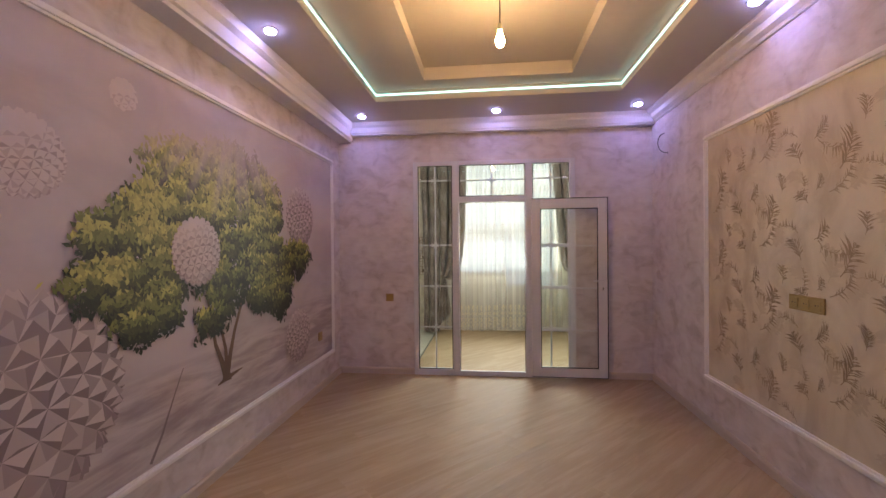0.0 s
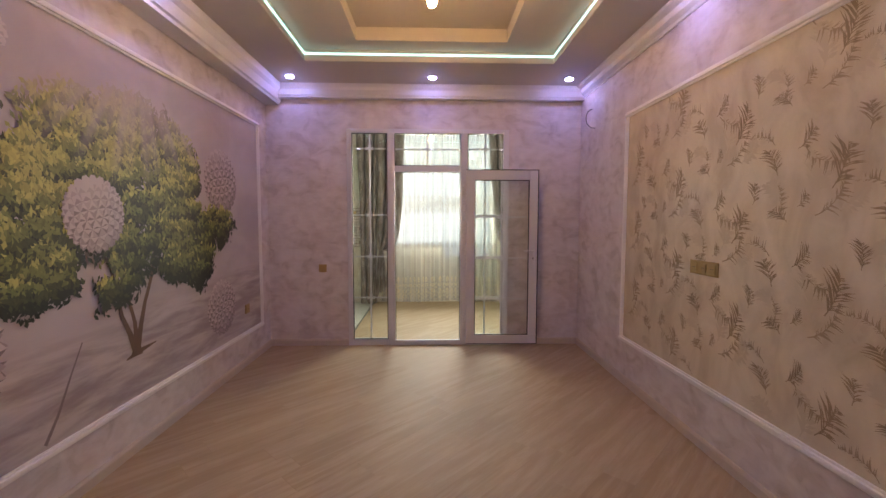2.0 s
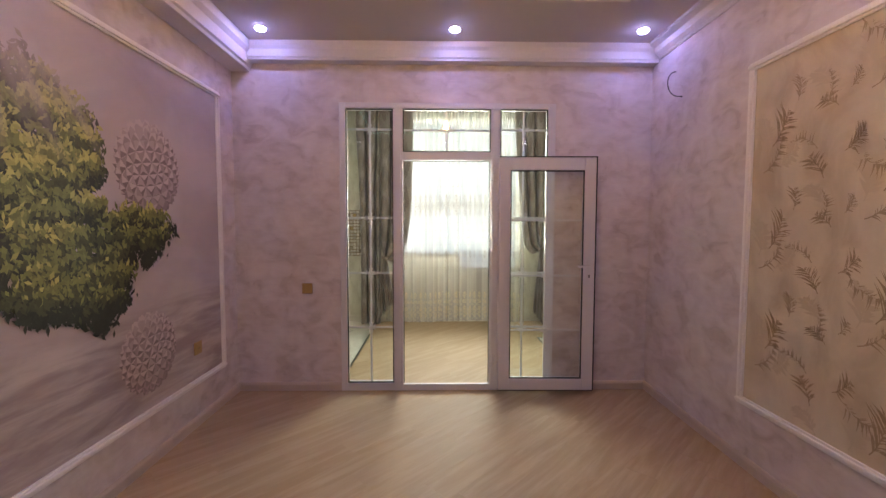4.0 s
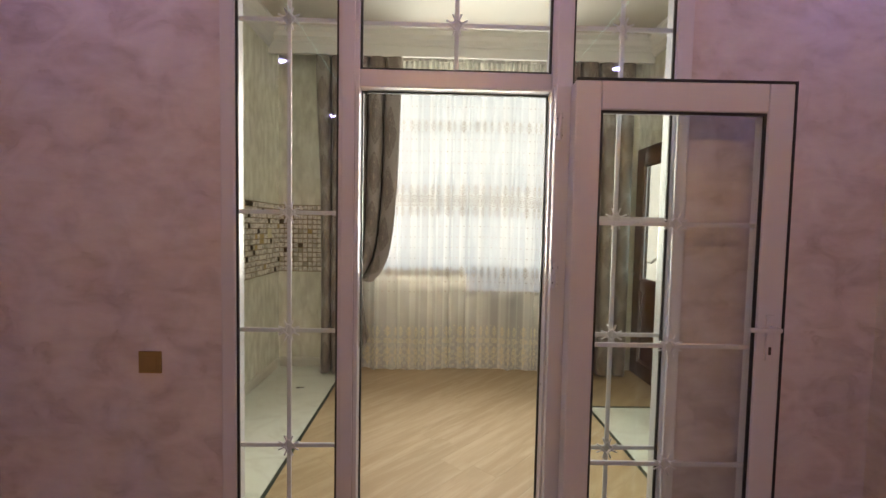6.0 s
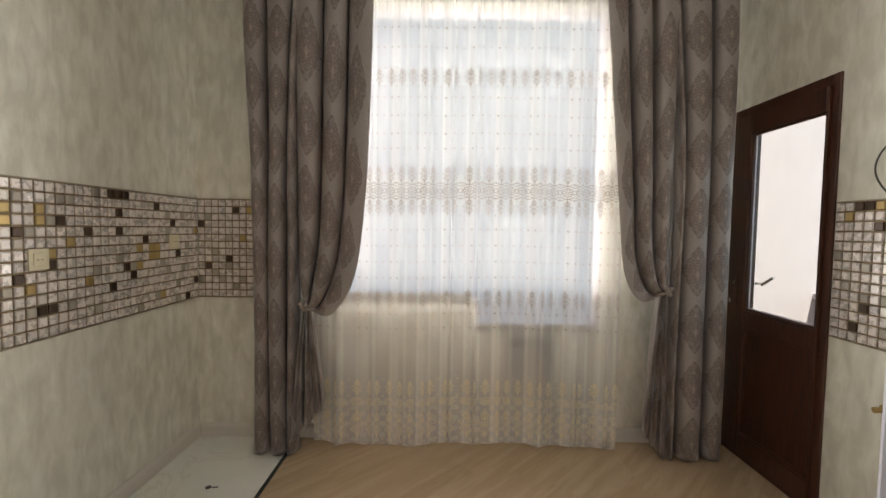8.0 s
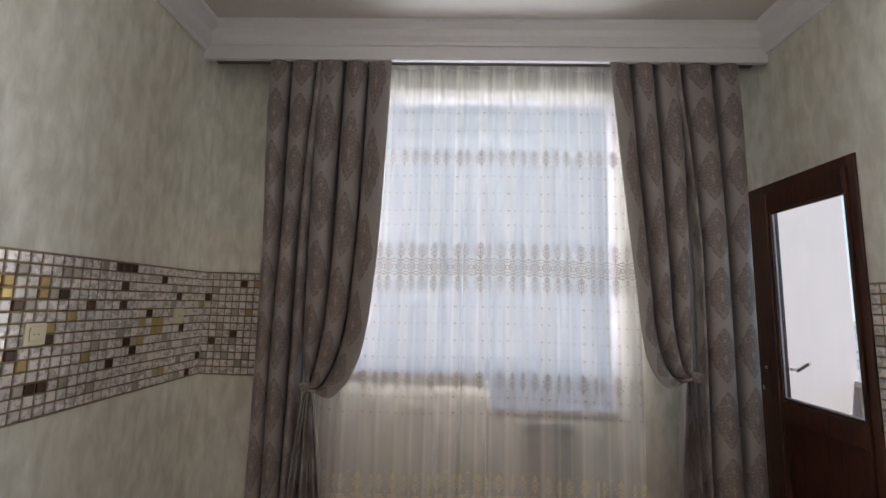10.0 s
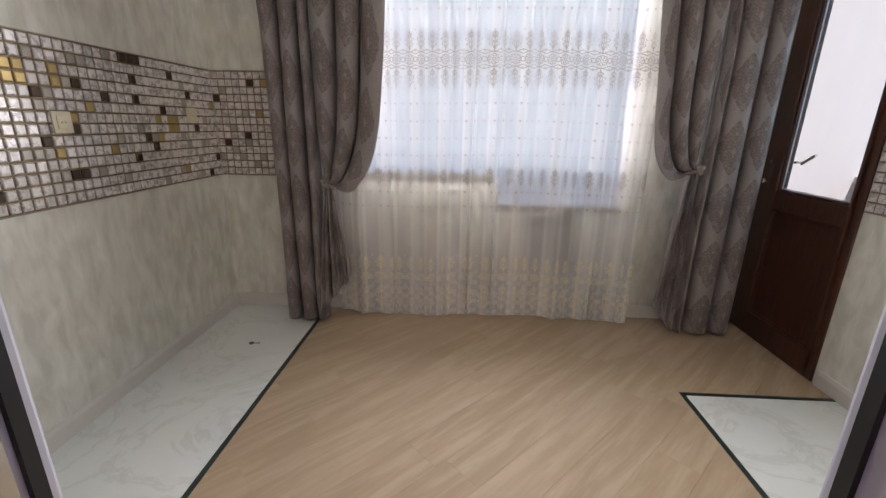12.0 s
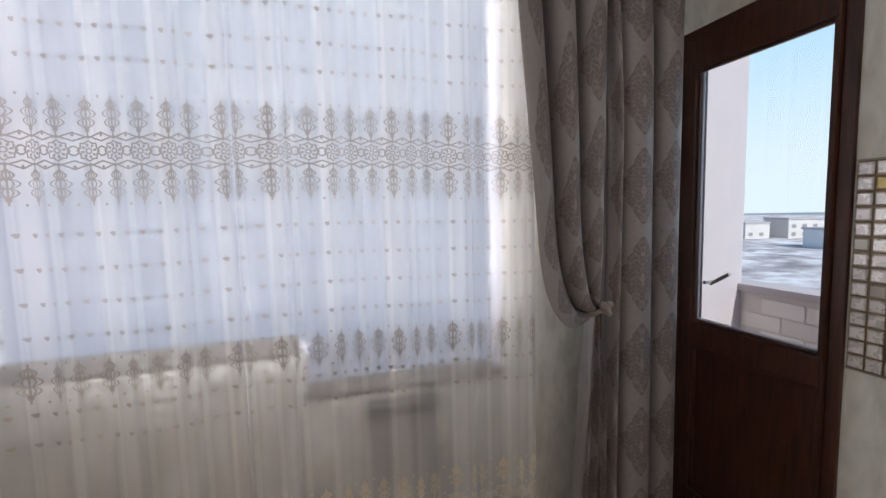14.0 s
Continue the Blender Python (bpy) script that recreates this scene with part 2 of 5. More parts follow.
def thing(name, label, category, at=(0, 0, 0), group=""):
    ob = new(name)
    ob.location = at
    ob.empty_display_size = 0.05
    return tagged(ob, label, category, group)


def structure(name, bm, material, label="", smooth=False):
    return tagged(link(name, bm, material, smooth=smooth), label, kind="structure")


# ---- plan ----
LX0, LX1, LY0, LY1 = -1.885, 1.815, -0.6, 5.03     # living room
KX0, KX1, KY0, KY1 = -1.738, 2.078, 5.15, 7.765       # kitchen
CEIL, COVE, RECESS, KCEIL = 3.05, 3.16, 3.28, 3.42
FX0, FX1, FZ1 = -0.955, 0.955, 2.57                # glazed screen

structure("floor_slab", B((-2.6, 3.2, -1.0, 8.3, -0.25, -0.012)), SCREED, "grey screed under the floors")
structure("wall_west", B((LX0 - 0.2, LX0, LY0, LY1, 0, 3.5)), WALLPAPER, "lilac marbled wallpaper on a long wall")
structure("wall_east", B((LX1, LX1 + 0.2, LY0, LY1, 0, 3.5)), WALLPAPER, "lilac marbled wallpaper on a long wall")
structure("wall_south", B((LX0 - 0.2, LX1 + 0.2, LY0 - 0.2, LY0, 0, 3.5)), WALLPAPER, "lilac marbled wallpaper on an end wall")
structure("wall_partition", B((LX0, FX0, LY1, LY1 + 0.06, 0, 3.5), (FX1, LX1, LY1, LY1 + 0.06, 0, 3.5), (FX0, FX1, LY1, LY1 + 0.06, FZ1, 3.5)), WALLPAPER, "lilac marbled wallpaper round a glazed screen")
structure("wall_kitchen_south", B((KX0, FX0, LY1 + 0.06, KY0, 0, 3.5), (FX1, KX1, LY1 + 0.06, KY0, 0, 3.5), (FX0, FX1, LY1 + 0.06, KY0, FZ1, 3.5)), KPAPER, "green beige wallpaper round a glazed screen")
structure("wall_kitchen_west", B((KX0 - 0.2, KX0, LY1 + 0.06, 8.0, 0, 3.5)), KPAPER, "green beige textured wallpaper")
DY0, DY1, DZ = 6.965, 7.745, 2.378
structure("wall_kitchen_east", B((KX1, KX1 + 0.13, LY1 + 0.06, DY0, 0, 3.5), (KX1, KX1 + 0.13, DY0, DY1, DZ, 3.5), (KX1, KX1 + 0.13, DY1, 8.0, 0, 3.5)), KPAPER, "green beige textured wallpaper round a balcony door")
WX0, WX1, WZ0, WZ1 = -0.82, 1.2, 1.0, 3.12
structure("wall_kitchen_north", B((KX0, WX0, KY1, 8.0, 0, 3.5), (WX1, KX1, KY1, 8.0, 0, 3.5), (WX0, WX1, KY1, 8.0, WZ1, 3.5), (WX0, 0.27, KY1, 8.0, 0, WZ0), (0.27, WX1, KY1, 8.0, 0, 0.8)), KPAPER, "green beige wallpaper round a wide window")

# ceilings
def ring(x0, x1, y0, y1, a0, a1, b0, b1, z0, z1):
    return [(x0, a0, y0, y1, z0, z1), (a1, x1, y0, y1, z0, z1), (a0, a1, y0, b0, z0, z1), (a0, a1, b1, y1, z0, z1)]

CX0, CX1, CY0, CY1 = -1.198, 1.245, 1.30, 4.25
IX0, IX1, IY0, IY1 = -0.66, 0.74, 1.53, 4.03
bm = B(*ring(LX0, LX1, LY0, LY1, CX0, CX1, CY0, CY1, CEIL, CEIL + 0.11), *ring(LX0, LX1, LY0, LY1, IX0, IX1, IY0, IY1, COVE, COVE + 0.12), (LX0, LX1, LY0, LY1, RECESS, RECESS + 0.1))
structure("ceiling", bm, PAINT, "white stepped plasterboard ceiling with a lit cove")
structure("ceiling_kitchen", B((KX0, KX1, KY0, KY1, KCEIL, KCEIL + 0.1)), PAINT, "white flat kitchen ceiling")

CROWN = [(0, 0), (0.012, 0), (0.02, 0.02), (0.05, 0.045), (0.06, 0.085), (0.10, 0.11), (0.105, 0.13), (0, 0.13)]
bm = bmesh.new()
FASCIA = [(0, 0), (0.16, 0), (0.165, 0.02), (0.18, 0.03), (0.185, 0.10), (0.21, 0.13), (0.22, 0.18), (0, 0.18)]
sweep(bm, [(-o, u * 1.2) for o, u in FASCIA], (LX0, LY0, 2.833), (LX0, LY1, 2.833))
structure("cornice_west", bm, STUCCO, "white boxed plaster cornice")
bm = bmesh.new()
sweep(bm, [(-o * 0.6, u * 0.83) for o, u in FASCIA], (LX0 + 0.15, LY1, 2.90), (LX1, LY1, 2.90))
structure("cornice_north", bm, STUCCO, "white boxed plaster cornice")
bm = bmesh.new()
sweep(bm, [(o, u) for o, u in CROWN], (LX1, LY0, 2.919), (LX1, LY1 - 0.12, 2.919))
structure("cornice_east", bm, STUCCO, "white plaster crown cornice")

KCY = 7.49
bm = B((KX0, KX1, KCY, KCY + 0.03, 3.19, KCEIL))
sweep(bm, [(o, u) for o, u in CROWN], (KX1, KCY, KCEIL - 0.131), (KX0, KCY, KCEIL - 0.131))
structure("cornice_kitchen_north", bm, STUCCO, "white cornice that hides the curtain rail")
bm = bmesh.new()
sweep(bm, [(-o * 1.3, u * 1.3) for o, u in CROWN], (KX0, KY0, 3.25), (KX0, KCY, 3.25))
structure("cornice_kitchen_west", bm, STUCCO, "white plaster crown cornice")
bm = bmesh.new()
sweep(bm, [(o * 1.3, u * 1.3) for o, u in CROWN], (KX1, KY0, 3.25), (KX1, KCY, 3.25))
structure("cornice_kitchen_east", bm, STUCCO, "white plaster crown cornice")

# skirtings
SK = [(0, 0), (0.016, 0), (0.016, 0.055), (0.008, 0.072), (0, 0.075)]
def skirting(name, a, b, flip=False, mat=SKIRT, h=1.0):
    bm = bmesh.new()
    sweep(bm, [((-o if flip else o), u * h) for o, u in SK], a, b)
    structure(name, bm, mat, "low pale skirting board")
skirting("baseboard_west", (LX0, LY0, 0.0), (LX0, LY1, 0.0), True)
skirting("baseboard_east", (LX1, LY0, 0.0), (LX1, LY1, 0.0))
skirting("baseboard_north_a", (LX0 + 0.017, LY1, 0.0), (FX0, LY1, 0.0), True)
skirting("baseboard_north_b", (FX1, LY1, 0.0), (LX1 - 0.017, LY1, 0.0), True)
skirting("baseboard_kitchen_west", (KX0, KY0, 0.0), (KX0, KY1, 0.0), True, KSKIRT, 1.3)
skirting("baseboard_kitchen_north", (KX0 + 0.02, KY1, 0.0), (KX1 - 0.02, KY1, 0.0), True, KSKIRT, 1.3)
skirting("baseboard_kitchen_east", (KX1, KY0, 0.0), (KX1, DY0 - 0.03, 0.0), False, KSKIRT, 1.3)

# marble borders of the kitchen floor
structure("marble_floor_west", B((KX0, -1.025, KY0, KY1, -0.012, 0.0)), MARBLE, "pale veined marble floor strip")
structure("marble_floor_east", B((1.272, KX1, KY0, 6.78, -0.012, 0.0)), MARBLE, "pale veined marble floor strip")
structure("floor_border_west", B((-1.025, -1.0, KY0, KY1, -0.012, 0.002)), BLACK_STRIP, "thin black border strip in the floor")
structure("floor_border_east", B((1.247, 1.272, KY0, 6.78, -0.012, 0.002), (1.247, KX1, 6.78, 6.805, -0.012, 0.002)), BLACK_STRIP, "thin black border strip in the floor")


# ---- glazed screen ----
def pane(name, parent, x0, x1, z0, z1, y=0.0, t=0.006):
    ob = part(name, B((x0, x1, y - t / 2, y + t / 2, z0, z1)), GLASS, parent)
    ob.visible_shadow = False
    return ob


def star(bm, x, y, z, r=0.038):
    """A snowflake-like spacer cross."""
    for k in range(8):
        a = math.pi / 8 + k * math.pi / 4
        c, s = math.cos(a), math.sin(a)
        rod(bm, (x + c * r * 0.45, y, z + s * r * 0.45), (x + c * r * 1.25, y, z + s * r * 1.25), 0.0035, 6)
    pts = [(x + 0.45 * r * math.cos(k * math.pi / 4) * (1.5 if k % 2 == 0 else 1), y, z + 0.45 * r * math.sin(k * math.pi / 4) * (1.5 if k % 2 == 0 else 1)) for k in range(9)]
    for a, b in zip(pts, pts[1:]):
        rod(bm, a, b, 0.0045, 6)


def muntins(parent, x0, x1, z0, z1, y, zs, xm=None):
    xm = (x0 + x1) / 2 if xm is None else xm
    w = 0.009
    part("glazing_bar", B((xm - w, xm + w, y - 0.005, y + 0.005, z0, z1), bevel=0.003), PVC, parent)
    for z in zs:
        part("glazing_bar", B((x0, xm - w - 0.001, y - 0.005, y + 0.005, z - w, z + w), (xm + w + 0.001, x1, y - 0.005, y + 0.005, z - w, z + w), bevel=0.003), PVC, parent)
        bm = bmesh.new()
        star(bm, xm, y - 0.008, z)
        part("star_ornament", bm, PVC, parent)


def gasket(parent, x0, x1, z0, z1, y, w=0.010):
    part("gasket", B((x0, x0 + w, y - 0.004, y + 0.004, z0, z1), (x1 - w, x1, y - 0.004, y + 0.004, z0, z1), (x0 + w, x1 - w, y - 0.004, y + 0.004, z1 - w, z1), (x0 + w, x1 - w, y - 0.004, y + 0.004, z0, z0 + w)), GASKET, parent)


GROOVE = plain("grey_profile_groove", (0.22, 0.20, 0.23), 0.6)
FY = LY1 + 0.03
screen = tagged(new("window_1"), "white plastic glazed screen with star glazing bars", kind="structure")
screen.location = (0, FY, 0)
D, DF = 0.035, 0.052
GX = [(-0.898, -0.481), (-0.397, 0.381), (0.466, 0.888)]
part("frame_stile", B((FX0, GX[0][0], -DF, D, 0, FZ1), bevel=0.006), PVC, screen)
part("frame_stile", B((GX[2][1], FX1, -DF, D, 0, FZ1), bevel=0.006), PVC, screen)
part("mullion", B((GX[0][1], GX[1][0], -DF, D, 0.0, 2.52), (GX[0][1] + 0.012, GX[1][0] - 0.018, -DF - 0.008, D + 0.004, 0.07, 2.52), bevel=0.004), PVC, screen)
part("mullion", B((GX[1][1], GX[2][0], -DF, D, 0.0, 2.52), (GX[1][1] + 0.018, GX[2][0] - 0.012, -DF - 0.008, D + 0.004, 0.07, 2.52), bevel=0.004), PVC, screen)
part("head_rail", B((GX[0][0], GX[2][1], -DF, D, 2.52, FZ1), bevel=0.006), PVC, screen)
part("transom", B((GX[1][0], GX[1][1], -DF, D, 2.075, 2.145), bevel=0.006), PVC, screen)
part("sill_rail", B((GX[0][0], GX[0][1], -DF, D, 0, 0.07), bevel=0.006), PVC, screen)
part("sill_rail", B((GX[2][0], GX[2][1], -DF, D, 0, 0.07), bevel=0.006), PVC, screen)
part("threshold", B((GX[1][0], GX[1][1], -DF, D, 0, 0.034), (GX[1][0], GX[1][1], -DF, -DF + 0.03, 0.034, 0.06), bevel=0.005), PVC, screen)
ZS = [0.575, 1.07, 1.565, 2.345]
for (a, b), z0, zs in ((GX[0], 0.07, ZS), (GX[1], 2.145, [2.34]), (GX[2], 0.07, ZS)):
    pane("pane", screen, a, b, z0, 2.52, -0.025)
    gasket(screen, a, b, z0, 2.52, -0.035)
    muntins(screen, a, b, z0, 2.52, -0.014, zs)
# the rebate seal of the door opening
part("rebate_seal", B((GX[1][0], GX[1][0] + 0.006, 0.005, 0.02, 0.05, 2.075), (GX[1][1] - 0.006, GX[1][1], 0.005, 0.02, 0.05, 2.075), (GX[1][0] + 0.006, GX[1][1] - 0.006, 0.005, 0.02, 2.069, 2.075)), GASKET, screen)
part("strike_plate", B((GX[1][0], GX[1][0] + 0.003, -0.025, -0.004, 1.0, 1.235)), CHROME, screen)
for x, nx, z in ((GX[1][0], 1, 1.63), (GX[1][0], 1, 1.29), (GX[1][1], -1, 1.63), (GX[1][1], -1, 0.85), (GX[1][0], 1, 0.7)):
    bm = bmesh.new()
    rod(bm, (x, -0.014, z), (x + nx * 0.0015, -0.014, z), 0.004, 10)
    part("screw_head", bm, DARK, screen)
for x0, x1 in ((GX[1][0] - 0.019, GX[1][0] - 0.0165), (GX[1][1] + 0.0165, GX[1][1] + 0.019)):
    part("profile_groove", B((x0, x1, -DF - 0.0012, -DF + 0.002, 0.07, 2.07)), GROOVE, screen)
for x0, x1 in ((GX[1][0], GX[1][0] + 0.001), (GX[1][1] - 0.001, GX[1][1])):
    part("profile_groove", B((x0, x1, -0.0205, -0.0185, 1.24, 2.07)), GROOVE, screen)
HD = 0.097
part("hinge_profile", B((GX[1][1] + 0.006, GX[2][0] - 0.004, -HD, -DF - 0.0085, 0.034, 2.084), bevel=0.004), PVC, screen)
for z in (0.3, 1.33, 1.92):
    bm = bmesh.new()
    rod(bm, (GX[1][1] + 0.02, -HD - 0.016, z - 0.05), (GX[1][1] + 0.02, -HD - 0.016, z + 0.05), 0.009, 12)
    box(bm, GX[1][1] + 0.006, GX[1][1] + 0.034, -HD - 0.012, -HD - 0.001, z - 0.045, z + 0.045, 0.003)
    hinge = part("hinge", bm, PVC, screen)
    for dx, dz in ((0.012, -0.03), (0.012, 0.03), (0.028, 0.034), (0.028, -0.034)):
        bm = bmesh.new()
        rod(bm, (GX[1][1] + dx, -HD - 0.0118, z + dz), (GX[1][1] + dx, -HD - 0.0135, z + dz), 0.004, 8)
        part("hinge_screw", bm, DARK, hinge)

# the open leaf
LW, LZ0, LZ1 = 0.832, 0.05, 2.082
leaf = tagged(new("door_1"), "white plastic glazed door leaf standing open", kind="structure")
leaf.matrix_basis = pose(0.442, 4.922, 0, 0, 0, -1.0)
gx0, gx1, gz0, gz1 = 0.098, LW - 0.098, 0.15, 1.972
for nm, b in (("stile", (0, gx0, -D, D, LZ0, LZ1)), ("stile", (gx1, LW, -D, D, LZ0, LZ1)), ("top_rail", (gx0, gx1, -D, D, gz1, LZ1)), ("bottom_rail", (gx0, gx1, -D, D, LZ0, gz0))):
    part(nm, B(b, bevel=0.006), PVC, leaf)
part("edge_seal", B((0.002, LW, -D - 0.001, -D + 0.012, LZ1 + 0.0005, LZ1 + 0.009), (LW + 0.0005, LW + 0.009, -D - 0.001, -D + 0.014, LZ0, LZ1 + 0.009), (0.002, LW, -D, D - 0.01, LZ0 - 0.006, LZ0 - 0.0005)), GASKET, leaf)
pane("pane", leaf, gx0, gx1, gz0, gz1, -0.01)
gasket(leaf, gx0, gx1, gz0, gz1, -0.022)
muntins(leaf, gx0, gx1, gz0, gz1, 0.001, [gz0 + (gz1 - gz0) * f for f in (0.235, 0.5, 0.765)])
bm = B((LW - 0.065, LW - 0.037, -D - 0.01, -D, 1.02, 1.2), bevel=0.004)
rod(bm, (LW - 0.051, -D - 0.008, 1.15), (LW - 0.051, -D - 0.05, 1.15), 0.009, 12)
handle = part("handle", bm, PVC, leaf, "white lever handle")
bm = B((LW - 0.165, LW - 0.042, -D - 0.06, -D - 0.044, 1.141, 1.159), bevel=0.006)
part("lever", bm, PVC, handle)
part("keyhole", B((LW - 0.056, LW - 0.046, -D - 0.012, -D - 0.0095, 1.045, 1.075)), DARK, leaf)


# ---- living room lights ----
BULB_GLOW = Mat("warm_bulb_glass").glow((1.0, 0.55, 0.25), 430).m
SPOT_GLOW = Mat("violet_white_lens").glow((0.36, 0.33, 1.0), 102).m
LED_GLOW = Mat("cool_led_strip").glow((0.45, 0.93, 1.0), 1.2).m


def bulb_pendant(x, y, ztop):
    t = thing("pendant_bulb", "bare glowing bulb hanging on a thin brown cord", "lamp", (x, y, ztop))
    bm = bmesh.new()
    rod(bm, (0, 0, -0.02), (0, 0, 0.0), 0.045, 20, 0.05)
    part("ceiling_cap", bm, DARK, t)
    bm = bmesh.new()
    rod(bm, (0, 0, -0.28), (0, 0, -0.02), 0.004, 8)
    part("cord", bm, DARK, t)
    bm = bmesh.new()
    rod(bm, (0, 0, -0.325), (0, 0, -0.28), 0.018, 16, 0.014)
    part("socket", bm, CREAM, t)
    prof = [(r, z - 0.11) for r, z in ((0.012, -0.21), (0.014, -0.232), (0.024, -0.255), (0.03, -0.28), (0.028, -0.30), (0.018, -0.316), (0.004, -0.322))]
    bm = bmesh.new()
    rings = [[bm.verts.new((r * math.cos(k * math.pi / 10), r * math.sin(k * math.pi / 10), z)) for k in range(20)] for r, z in prof]
    for a, b in zip(rings, rings[1:]):
        for k in range(20):
            bm.faces.new((a[k], b[k], b[(k + 1) % 20], a[(k + 1) % 20]))
    bm.faces.new(rings[-1][::-1])
    bmesh.ops.recalc_face_normals(bm, faces=bm.faces)
    part("bulb", bm, BULB_GLOW, t, "glowing warm glass bulb", smooth=True)


bulb_pendant(0.035, 2.78, RECESS)


def downlight(x, y):
    t = thing("ceiling_spotlight", "round chrome recessed spotlight glowing violet white", "lamp", (x, y, CEIL), "ceiling spotlights")
    bm = bmesh.new()
    rod(bm, (0, 0, -0.006), (0, 0, 0.0), 0.048, 28, 0.052)
    part("trim_ring", bm, CHROME, t, "chrome ring")
    bm = bmesh.new()
    rod(bm, (0, 0, -0.017), (0, 0, -0.0065), 0.034, 12, 0.04)
    part("lens", bm, SPOT_GLOW, t, "glowing faceted lens")
    return t


first = downlight(-1.485, 4.69)
for x, y in ((0.047, 4.676), (1.542, 4.668), (-1.535, 2.76), (1.60, 2.80), (-1.535, 0.87), (0.045, 0.87), (1.58, 0.87)):
    copy_thing(first, Matrix.Translation((x, y, CEIL)))

led = thing("led_strip", "cool white light strip round the ceiling cove", "lamp", (0, 0, 3.118))
h, w = 0.009, 0.006
for b in ((CX0, CX0 + w, CY0, CY1, -h, h), (CX1 - w, CX1, CY0, CY1, -h, h), (CX0 + w, CX1 - w, CY0, CY0 + w, -h, h), (CX0 + w, CX1 - w, CY1 - w, CY1, -h, h)):
    part("strip", B(b), LED_GLOW, led)

# ---- wall panels ----
def panel_frame(parent, x, side, y0, y1, z0, z1, w=0.048):
    """A raised moulding round a wall panel; side is +1 where the panel looks to +x."""
    def bar(ya, yb, za, zb, lying):
        bm = bmesh.new()
        a, b = sorted((x, x + side * 0.012))
        box(bm, a, b, ya, yb, za, zb, 0.003)
        a, b = sorted((x, x + side * 0.024))
        i = w * 0.26
        if lying:
            box(bm, a, b, ya, yb, za + i, zb - i, 0.006)
        else:
            box(bm, a, b, ya + i, yb - i, za, zb, 0.006)
        part("moulding", bm, MOULD, parent)
    bar(y0, y1, z1 - w, z1, True)
    bar(y0, y1, z0, z0 + w, True)
    bar(y0, y0 + w, z0 + w, z1 - w, False)
    bar(y1 - w, y1, z0 + w, z1 - w, False)


def print_mat(name, c, vary=0.08):
    m = Mat(name, c, 0.55)
    n = m.noise(m.world_pos(), 9, 4)
    m.put("Base Color", m.mix(n, tuple(v * (1 - vary) for v in c), tuple(v * (1 + vary) for v in c)))
    return m.m


def mural_ground():
    m = Mat("misty_mural_print", rough=0.55)
    x, y, z = m.xyz(m.world_pos())
    cloud = m.noise(m.world_pos((1, 1, 1.6)), 1.5, 4, 0.55, 0.4)
    soil = m.noise(m.world_pos((1, 0.5, 3), (12, 0, 0)), 3.2, 5, 0.6, 0.4)
    sky_c = m.mix(cloud.ramp(0.3, 0.7), (0.44, 0.375, 0.40), (0.55, 0.48, 0.51))
    low_c = m.mix(soil.ramp(0.35, 0.65), (0.33, 0.27, 0.285), (0.55, 0.49, 0.50))
    edge = (z - y * 0.06 + cloud * 0.18).ramp(0.68, 0.95)
    m.put("Base Color", m.mix(edge, low_c, sky_c))
    return m.m


def leaf_mat(name, color):
    m = Mat(name, color, 0.55)
    x, y, z = m.xyz(m.world_pos())
    c = m.mix(m.island(), tuple(v * 0.72 for v in color), tuple(v * 1.25 for v in color))
    fan = (y - 2.9) / (z * -1.0 + 2.75)
    ray = (fan * 19.0).sin() * 0.5 + (fan * 43.0 + 1.0).sin() * 0.35
    fade = (z - (y - 2.85).abs() * 0.22 + ray * 0.13).ramp(1.70, 2.30)
    m.put("Base Color", m.mix(fade * 0.85, c, (0.44, 0.37, 0.37)))
    return m.m


MY0, MY1, MZ0, MZ1 = 0.78, 4.78, 0.31, 2.575
mural = thing("wall_mural", "printed mural of a leafy tree and spiked paper balls", "mural", (0, 0, 0))
part("print", B((LX0, LX0 + 0.002, MY0, MY1, MZ0, MZ1)), mural_ground(), mural, "misty lilac landscape print")
panel_frame(mural, LX0 + 0.002, 1, MY0, MY1, MZ0, MZ1)


def inside(y, z, e=0.05):
    return MY0 + e < y < MY1 - e and MZ0 + e < z < MZ1 - e


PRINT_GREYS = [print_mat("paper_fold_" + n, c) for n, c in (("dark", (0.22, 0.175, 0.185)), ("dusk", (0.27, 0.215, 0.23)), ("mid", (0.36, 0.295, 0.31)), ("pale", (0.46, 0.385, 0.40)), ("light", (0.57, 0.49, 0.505)))]


